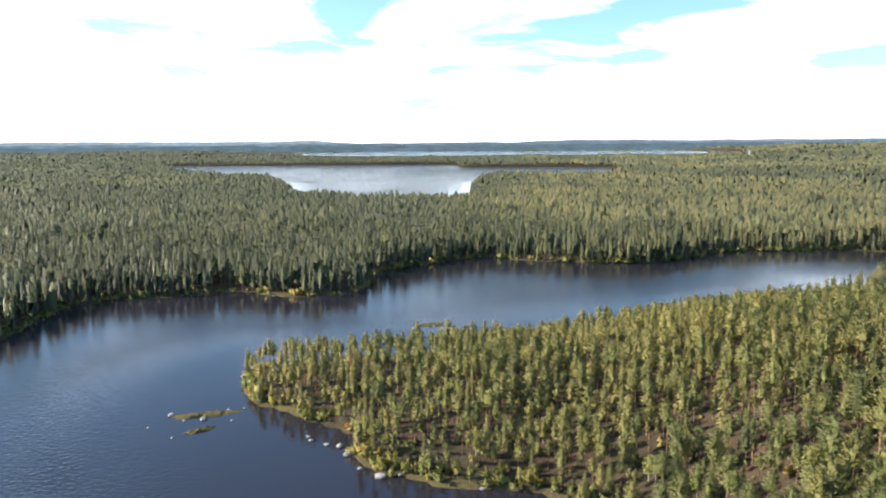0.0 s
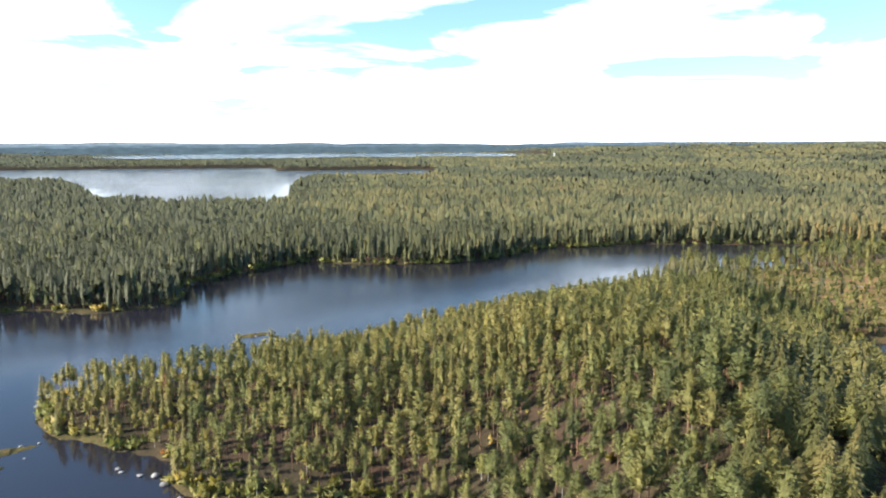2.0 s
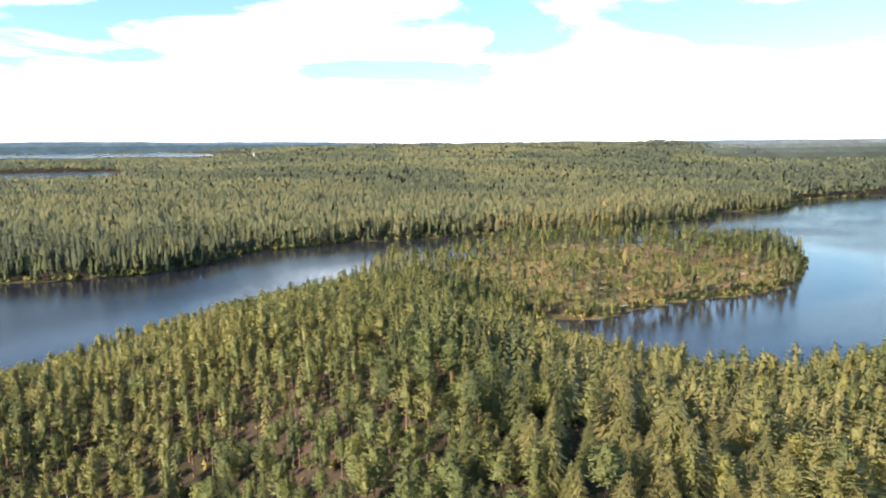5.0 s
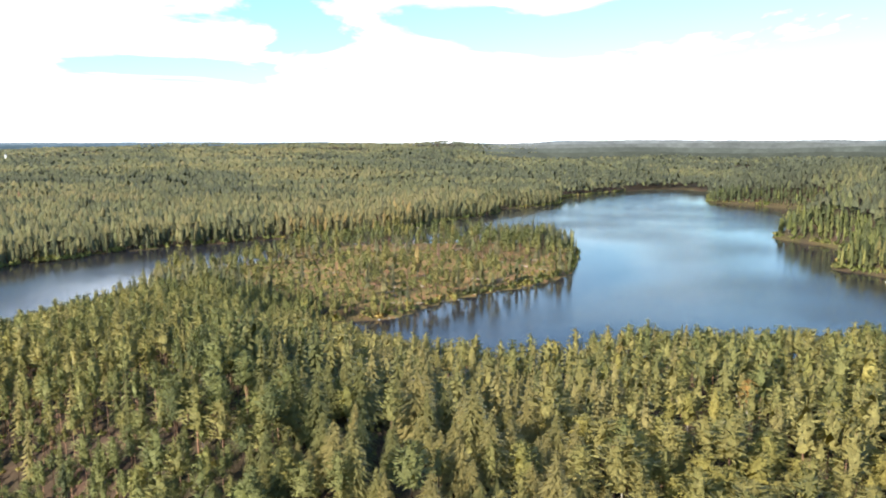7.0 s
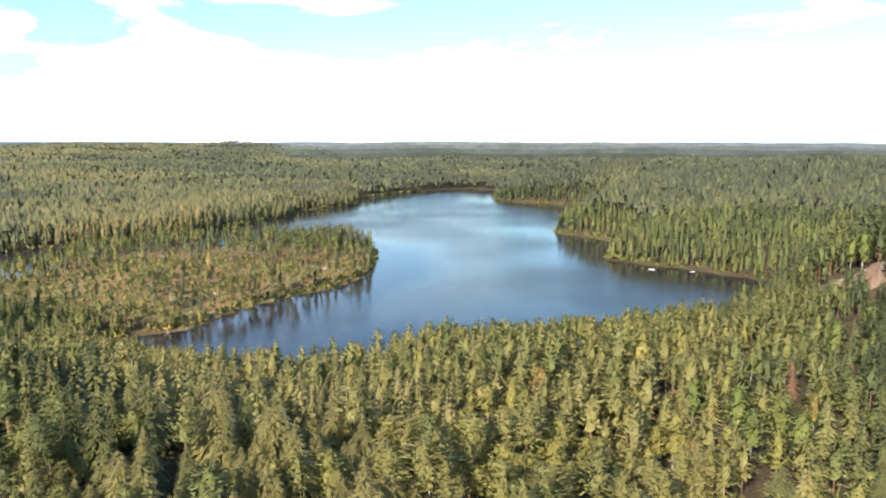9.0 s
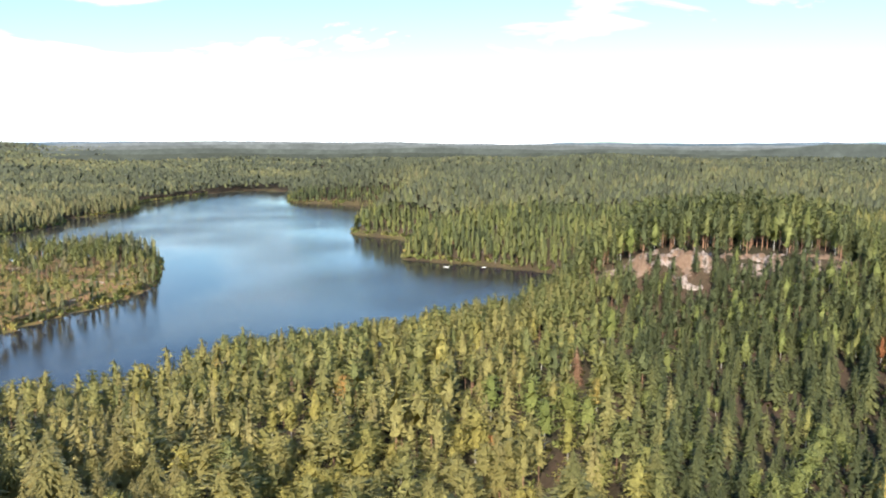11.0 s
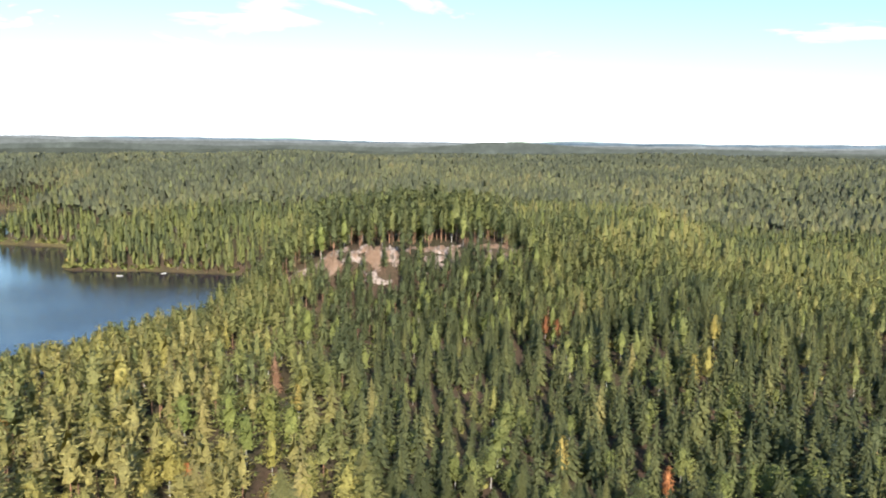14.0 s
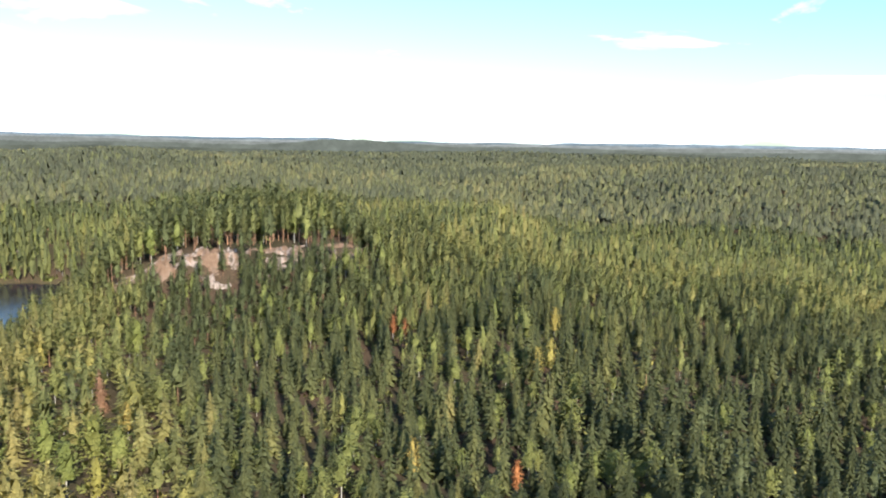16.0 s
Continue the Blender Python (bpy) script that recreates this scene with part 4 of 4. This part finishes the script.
# ---- rock ----
def granite_outcrop():
    """The bare granite edge of the knoll: a stepped face below a flat, heathery top."""
    u, v = np.meshgrid(np.arange(277, 309, 0.7), np.arange(-62, 46, 0.7), indexing="ij")
    u0 = u + 0.10 * v
    x, y = (0.974 * u0 - 0.225 * v).ravel(), (-0.225 * u0 - 0.974 * v).ravel()
    z = height(x, y, shore_distance(x, y))
    uu, vv = u.ravel(), v.ravel()
    body = smooth(uu, 278, 281) * smooth(uu, 308, 300) * smooth(vv, -42, -32) * smooth(vv, 50, 38)
    body = body * smooth(wave(x, y, 30, 81) + 0.9 * wave(x, y, 9, 82), -0.55, 0.15)
    step = 2.3 * (np.floor((z + 1.2 * wave(x, y, 11, 83)) / 2.3 + 0.5)) - z
    lift = 1.0 * step * smooth(uu, 300, 290) + 0.7 * wave(x, y, 6, 84) + 0.4 * wave(x, y, 2.4, 85) + 0.5
    z = z - 2.0 + body * (2.0 + lift)
    nu, nv = u.shape
    i, j = np.meshgrid(np.arange(nu - 1), np.arange(nv - 1), indexing="ij")
    faces = np.stack([i * nv + j, i * nv + j + 1, (i + 1) * nv + j + 1, (i + 1) * nv + j], -1).reshape(-1, 4)[:, ::-1]
    me = grid_mesh("granite_outcrop", np.stack([x, y, z], 1), faces, GRANITE)
    add_value(me, "heather", smooth(uu, 282, 289) * smooth(wave(x, y, 14, 86) + 0.9 * wave(x, y, 4, 87), -0.7, 0.1))
    return tagged(new("granite_outcrop", me), "bare pink-grey granite outcrop with lichen and heather", "rock")


def boulder_mesh(seed):
    r = np.random.RandomState(seed)
    bm = bmesh.new()
    bmesh.ops.create_icosphere(bm, subdivisions=2, radius=1.0)
    a, b = Vector(r.uniform(-9, 9, 3)), Vector(r.uniform(-9, 9, 3))
    for vert in bm.verts:
        p = vert.co.copy()
        vert.co *= 1 + 0.28 * noise.noise(p * 1.3 + a) + 0.10 * noise.noise(p * 3.5 + b)
        vert.co.z *= 0.62
    me = bpy.data.meshes.new("boulder")
    bm.to_mesh(me)
    bm.free()
    me.materials.append(BOULDER)
    return me


def boulders():
    meshes = [boulder_mesh(90 + k) for k in range(6)]
    r = np.random.RandomState(91)
    spots = [(-76, 197, 1.5), (-66, 194, 1.5), (-65, 186, 1.3), (-71, 193, 0.8), (-61, 201, 0.8), (-57, 202, 0.7), (-35, 181, 1.0), (-34, 179, 0.8), (-29.5, 176, 1.0), (-26, 175, 1.5), (-23.5, 170, 1.6), (-14.5, 158, 1.7), (-65, 231, 1.2), (-19.5, 162, 1.0), (-79, 188, 0.5), (-70, 181, 0.6), (-58, 193, 0.5),
             (-9, 299, 0.8), (1, 299, 0.7), (-13, 301, 0.6), (-4, 296, 0.9), (90, 149, 1.5), (86, 143, 1.2), (95, 154, 1.0)]
    x, y = scatter(2.2, 95, 420, seed=92)
    d = shore_distance(x, y)
    ok = (np.abs(d) < 1.2) & (r.uniform(size=len(x)) < 0.10)
    spots += [(a, b, r.uniform(0.35, 0.9)) for a, b in zip(x[ok], y[ok])]
    px, py = np.array([s[0] for s in spots], float), np.array([s[1] for s in spots], float)
    ground = np.maximum(height(px, py, shore_distance(px, py)), 0.0)
    for k, (bx, by, size) in enumerate(spots):
        size *= 0.68
        ob = tagged(new("boulder", meshes[k % 6]), "pale grey granite boulder at the water's edge", "boulder", "shore boulders")
        ob.matrix_basis = Matrix.LocRotScale((bx, by, ground[k] + 0.12 * size), Euler((0, 0, r.uniform(0, 6.28))), (size * r.uniform(0.8, 1.3), size, size * r.uniform(0.7, 1.1)))


def islet(name, cx, cy, a, b, head, seed):
    """A low skerry of stones and sedge that barely clears the water."""
    n, rings = 48, 12
    co, faces = [(cx, cy, 0.7)], []
    for k in range(1, rings + 1):
        f = k / rings
        for s in range(n):
            t = 6.2832 * s / n
            wob = 1 + 0.28 * math.sin(2 * t + seed) + 0.16 * math.sin(5 * t + 2 * seed)
            u, v = a * f * wob * math.cos(t), b * f * wob * math.sin(t)
            c, q = math.cos(radians(head)), math.sin(radians(head))
            x, y = cx + u * q + v * c, cy + u * c - v * q
            co.append((x, y, 0.75 * (1 - f * f) - 0.35 * f + 0.16 * float(wave(x, y, 2.6, 7))))
    bmf = [(0, 1 + s, 1 + (s + 1) % n, 1 + (s + 1) % n) for s in range(n)]
    me = bpy.data.meshes.new(name)
    polys = [f[:3] for f in bmf]
    for k in range(rings - 1):
        for s in range(n):
            p, q2 = 1 + k * n + s, 1 + k * n + (s + 1) % n
            polys.append((p, p + n, q2 + n, q2))
    me.from_pydata(co, [], polys)
    me.materials.append(GROUND)
    add_value(me, "bank", np.ones(len(co)))
    me.update()
    tagged(new(name, me), "low skerry of sedge and stones in the lake", "islet", "skerries")


granite_outcrop()
boulders()
islet("skerry", -66.5, 197.5, 9.5, 3.2, 72, 1.0)
islet("skerry", -64.5, 186, 4.2, 2.2, 60, 2.0)
islet("skerry", -5, 298, 7.0, 3.5, 90, 3.0)


# ---- things that people left ----
def plain(name, colour, rough=0.6, vary=0.15, metal=0.0):
    m, n, l, p = material(name)
    t = noise_node(n, l, 1.7, 5.0, 0.6)
    c = ramp_node(n, l, t.outputs["Fac"], [(0.3, tuple(v * (1 - vary) for v in colour)), (0.7, tuple(min(1, v * (1 + vary)) for v in colour))])
    l.new(c.outputs[0], p.inputs["Base Color"])
    p.inputs["Roughness"].default_value, p.inputs["Metallic"].default_value = rough, metal
    return m


WHITE_PAINT = plain("white_paint", (0.78, 0.77, 0.74), 0.5, 0.06)
GREY_WOOD = plain("grey_weathered_wood", (0.34, 0.30, 0.25), 0.85, 0.3)
RED_ROOF = plain("red_roof_sheet", (0.24, 0.075, 0.05), 0.55, 0.2)
DARK_ROOF = plain("dark_roof_sheet", (0.06, 0.06, 0.065), 0.5, 0.2)
WINDOW_GLASS = plain("window_glass", (0.03, 0.035, 0.04), 0.08, 0.1)
STEEL = plain("pale_steel", (0.62, 0.62, 0.62), 0.4, 0.08, 0.3)


def part(name, bm, mat, parent, label=""):
    me = bpy.data.meshes.new(name)
    bmesh.ops.recalc_face_normals(bm, faces=bm.faces)
    bm.to_mesh(me)
    bm.free()
    me.materials.append(mat)
    ob = new(name, me)
    ob.parent = parent
    return tagged(ob, label)


def box(bm, x, y, z, sx, sy, sz, bevel=0.0):
    made = bmesh.ops.create_cube(bm, size=1.0, matrix=Matrix.Translation((x, y, z)) @ Matrix.Diagonal((sx, sy, sz, 1)))
    if bevel:
        bmesh.ops.bevel(bm, geom=list({e for v in made["verts"] for e in v.link_edges}), offset=bevel, segments=1, affect="EDGES")
    return bm


def rowing_boat():
    """A small open boat: a hull of ribs from stem to stern, and two benches."""
    top = tagged(new("rowing_boat"), "white wooden rowing boat moored by the shore", "boat", "moored boats")
    bm = bmesh.new()
    loops = []
    for k in range(9):
        f = k / 8
        half = 0.72 * math.sin(math.pi * min(1.0, 0.12 + 0.80 * f)) ** 0.7
        rise = 0.16 * (2 * f - 1) ** 2
        row = [(-half, 0.48 + rise), (-0.8 * half, 0.18 + rise), (0, 0.0 + rise * 1.4), (0.8 * half, 0.18 + rise), (half, 0.48 + rise), (0.9 * half, 0.48 + rise), (0.7 * half, 0.22 + rise), (0, 0.06 + rise * 1.4), (-0.7 * half, 0.22 + rise), (-0.9 * half, 0.48 + rise)]
        loops.append([bm.verts.new((4.4 * f - 2.2, y, z - 0.15)) for y, z in row])
    for a, b in zip(loops, loops[1:]):
        for k in range(10):
            bm.faces.new((a[k], a[(k + 1) % 10], b[(k + 1) % 10], b[k]))
    bm.faces.new(loops[0]), bm.faces.new(loops[-1])
    part("hull", bm, WHITE_PAINT, top)
    for x in (-0.7, 0.6):
        part("bench", box(bmesh.new(), x, 0, 0.2, 0.24, 1.1, 0.04, 0.01), GREY_WOOD, top, "grey wooden bench")
    return top


def jetty(x, y, head):
    top = tagged(new("jetty"), "weathered wooden jetty on posts at the shore", "jetty")
    for k in range(14):
        part("plank", box(bmesh.new(), 0, 0.6 * k, 0.55, 2.4, 0.5, 0.06, 0.01), GREY_WOOD, top)
    for k in range(4):
        for sx in (-1, 1):
            bm = bmesh.new()
            bmesh.ops.create_cone(bm, cap_ends=True, segments=8, radius1=0.12, radius2=0.11, depth=1.9, matrix=Matrix.Translation((sx, 0.4 + 2.4 * k, -0.25)))
            part("post", bm, GREY_WOOD, top)
    top.matrix_basis = pose(x, y, 0, 0, 0, head)


def house(name, label, x, y, z, head, long, wide, tall, roof_mat):
    """A gabled house with roof, windows, a door and a chimney."""
    top = tagged(new(name), label, "house", "far houses")
    wall = part("wall", box(bmesh.new(), 0, 0, tall / 2, long, wide, tall), WHITE_PAINT, top)
    bm = bmesh.new()
    rise, over = wide * 0.42, 0.4
    corners = [(sx * (long / 2 + over), sy, zz) for sx in (-1, 1) for sy, zz in ((-wide / 2 - over, tall - 0.15), (0, tall + rise), (wide / 2 + over, tall - 0.15))]
    v = [bm.verts.new(c) for c in corners] + [bm.verts.new((c[0], c[1], c[2] + 0.2)) for c in corners]
    for a, b, c, d in ((0, 1, 4, 3), (1, 2, 5, 4), (6, 7, 10, 9), (7, 8, 11, 10), (0, 1, 7, 6), (1, 2, 8, 7), (3, 4, 10, 9), (4, 5, 11, 10), (0, 3, 9, 6), (2, 5, 11, 8)):
        bm.faces.new((v[a], v[b], v[c], v[d]))
    roof = part("roof", bm, roof_mat, top, "sheet metal gabled roof")
    bm = bmesh.new()
    for sx in (-1, 1):
        g = [bm.verts.new((sx * long / 2, sy, zz)) for sy, zz in ((-wide / 2, tall), (wide / 2, tall), (0, tall + rise - 0.1))]
        bm.faces.new(g)
    part("gable", bm, WHITE_PAINT, top)
    part("chimney", box(bmesh.new(), long * 0.2, 0.3, tall + rise, 0.7, 0.7, 1.6), RED_ROOF, roof)
    for k in range(3):
        part("window", box(bmesh.new(), long * (0.3 * k - 0.3), -wide / 2 - 0.02, tall * 0.55, 1.1, 0.08, 1.3), WINDOW_GLASS, top, "dark window pane")
    part("door", box(bmesh.new(), long * 0.15, -wide / 2 - 0.02, 1.05, 1.0, 0.08, 2.1), GREY_WOOD, top)
    top.matrix_basis = pose(x, y, z, 0, 0, head)


def tower(x, y, z):
    """A slim pale observation tower that stands clear of the far forest."""
    top = tagged(new("observation_tower"), "slim white tower above the distant forest", "tower")
    for name, r0, r1, z0, z1, mat in (("shaft", 2.6, 2.2, 0, 30, WHITE_PAINT), ("gallery", 3.6, 3.6, 27.5, 31.5, STEEL), ("roof", 3.8, 0.3, 31.5, 34.0, DARK_ROOF), ("mast", 0.25, 0.12, 34.0, 41.0, STEEL)):
        bm = bmesh.new()
        bmesh.ops.create_cone(bm, cap_ends=True, segments=16, radius1=r0, radius2=r1, depth=z1 - z0, matrix=Matrix.Translation((0, 0, (z0 + z1) / 2)))
        part(name, bm, mat, top)
    top.matrix_basis = pose(x, y, z)


def ground_at(x, y):
    a, b = np.array([float(x)]), np.array([float(y)])
    return float(height(a, b, shore_distance(a, b))[0])


def log_mesh(seed):
    r = np.random.RandomState(seed)
    bm = bmesh.new()
    long = r.uniform(5, 9)
    bmesh.ops.create_cone(bm, cap_ends=True, segments=8, radius1=0.19, radius2=0.10, depth=long, matrix=Matrix.Rotation(radians(90), 4, "Y"))
    for k in range(5):
        a = r.uniform(0, 6.28)
        m = Matrix.Translation((r.uniform(-0.2, 0.45) * long, 0.2 * math.cos(a), 0.2 * math.sin(a))) @ Matrix.Rotation(a - 1.57, 4, "X") @ Matrix.Rotation(0.5, 4, "Y")
        bmesh.ops.create_cone(bm, cap_ends=True, segments=5, radius1=0.05, radius2=0.02, depth=0.9, matrix=m)
    me = bpy.data.meshes.new("fallen_log")
    bm.to_mesh(me)
    bm.free()
    me.materials.append(BARK["birch"] if seed % 2 else GREY_WOOD)
    return me


def fallen_logs():
    r = np.random.RandomState(120)
    meshes = [log_mesh(k) for k in range(4)]
    spots = [(352, 209.5), (252, 227.5), (274, 219.5), (297, 216.5)]
    while len(spots) < 44:
        x, y = r.uniform(260, 460), r.uniform(205, 385)
        a, b = np.array([x]), np.array([y])
        d = shore_distance(a, b)
        if d[0] > 3 and felled(a, b, d)[0] > 0.5:
            spots.append((x, y))
    for k, (x, y) in enumerate(spots):
        ob = tagged(new("fallen_log", meshes[k % 4]), "pale fallen tree trunk lying on the felled ground", "log", "fallen logs")
        ob.matrix_basis = pose(x, y, ground_at(x, y) + 0.22, 0, r.uniform(-3, 3), r.uniform(0, 360))


first_boat = rowing_boat()
first_boat.matrix_basis = pose(454, 56, 0.02, 0, 0, 70) @ Matrix.Scale(0.8, 4)
copy_thing(first_boat, pose(455.5, 33, 0.02, 0, 0, 110) @ Matrix.Scale(0.8, 4))
jetty(500, 416, 150)
house("lake_house", "white house with red roof by the far lake", 472, 1840, ground_at(472, 1840) + 4, 15, 16, 9, 6, RED_ROOF)
house("farmhouse", "white farmhouse in a far clearing", 1690, 66, ground_at(1690, 66) + 5, 80, 13, 7, 4, DARK_ROOF)
tower(992, 2403, ground_at(992, 2403) - 1)
fallen_logs()


# ---- trees that stand out ----
def marked_tree(name, label, mould, mat, x, y, size, stout, tint):
    top = tagged(new(name), label, "tree", "trees in autumn colour")
    shape = MOULDS[mould, 0][int(abs(x + y)) % VARIANTS]
    for which, part_name, m in ((0, "trunk", BARK[mould]), (1, "crown", mat)):
        one = new(part_name, mesh_of(shape, which, part_name, m))
        one.parent, one.color = top, (tint, tint, tint, 1)
    top.matrix_basis = Matrix.LocRotScale((x, y, ground_at(x, y)), Euler((0, 0, x)), (size * stout, size * stout, size))


ASPEN_LEAVES = foliage("bright_aspen_leaves", [(0.0, (0.150, 0.172, 0.052)), (0.2, (0.215, 0.200, 0.058))], True)
RED_LEAVES = foliage("red_rowan_leaves", [(0.0, (0.165, 0.065, 0.032)), (1.0, (0.21, 0.100, 0.042))], True)
for x, y, size, stout, tint in ASPENS:
    marked_tree("aspen_tree", "broad bright green aspen in the near forest", "birch", ASPEN_LEAVES, x, y, size, 0.78 * stout, tint)
for x, y, size, stout, tint in YELLOW_BIRCHES:
    marked_tree("birch_tree", "birch in clear yellow autumn leaf", "birch", M["birch"][0], x, y, 0.84 * size, stout, tint)
for x, y, size, stout, tint in ROWANS:
    marked_tree("rowan_tree", "small rowan with red autumn leaves", "birch", RED_LEAVES, x, y, size, stout, tint)
for x, y, size, stout, tint in DYING:
    marked_tree("spruce_tree", "dying spruce with rust-brown needles", "spruce", M["spruce"][0], x, y, size, stout, tint)
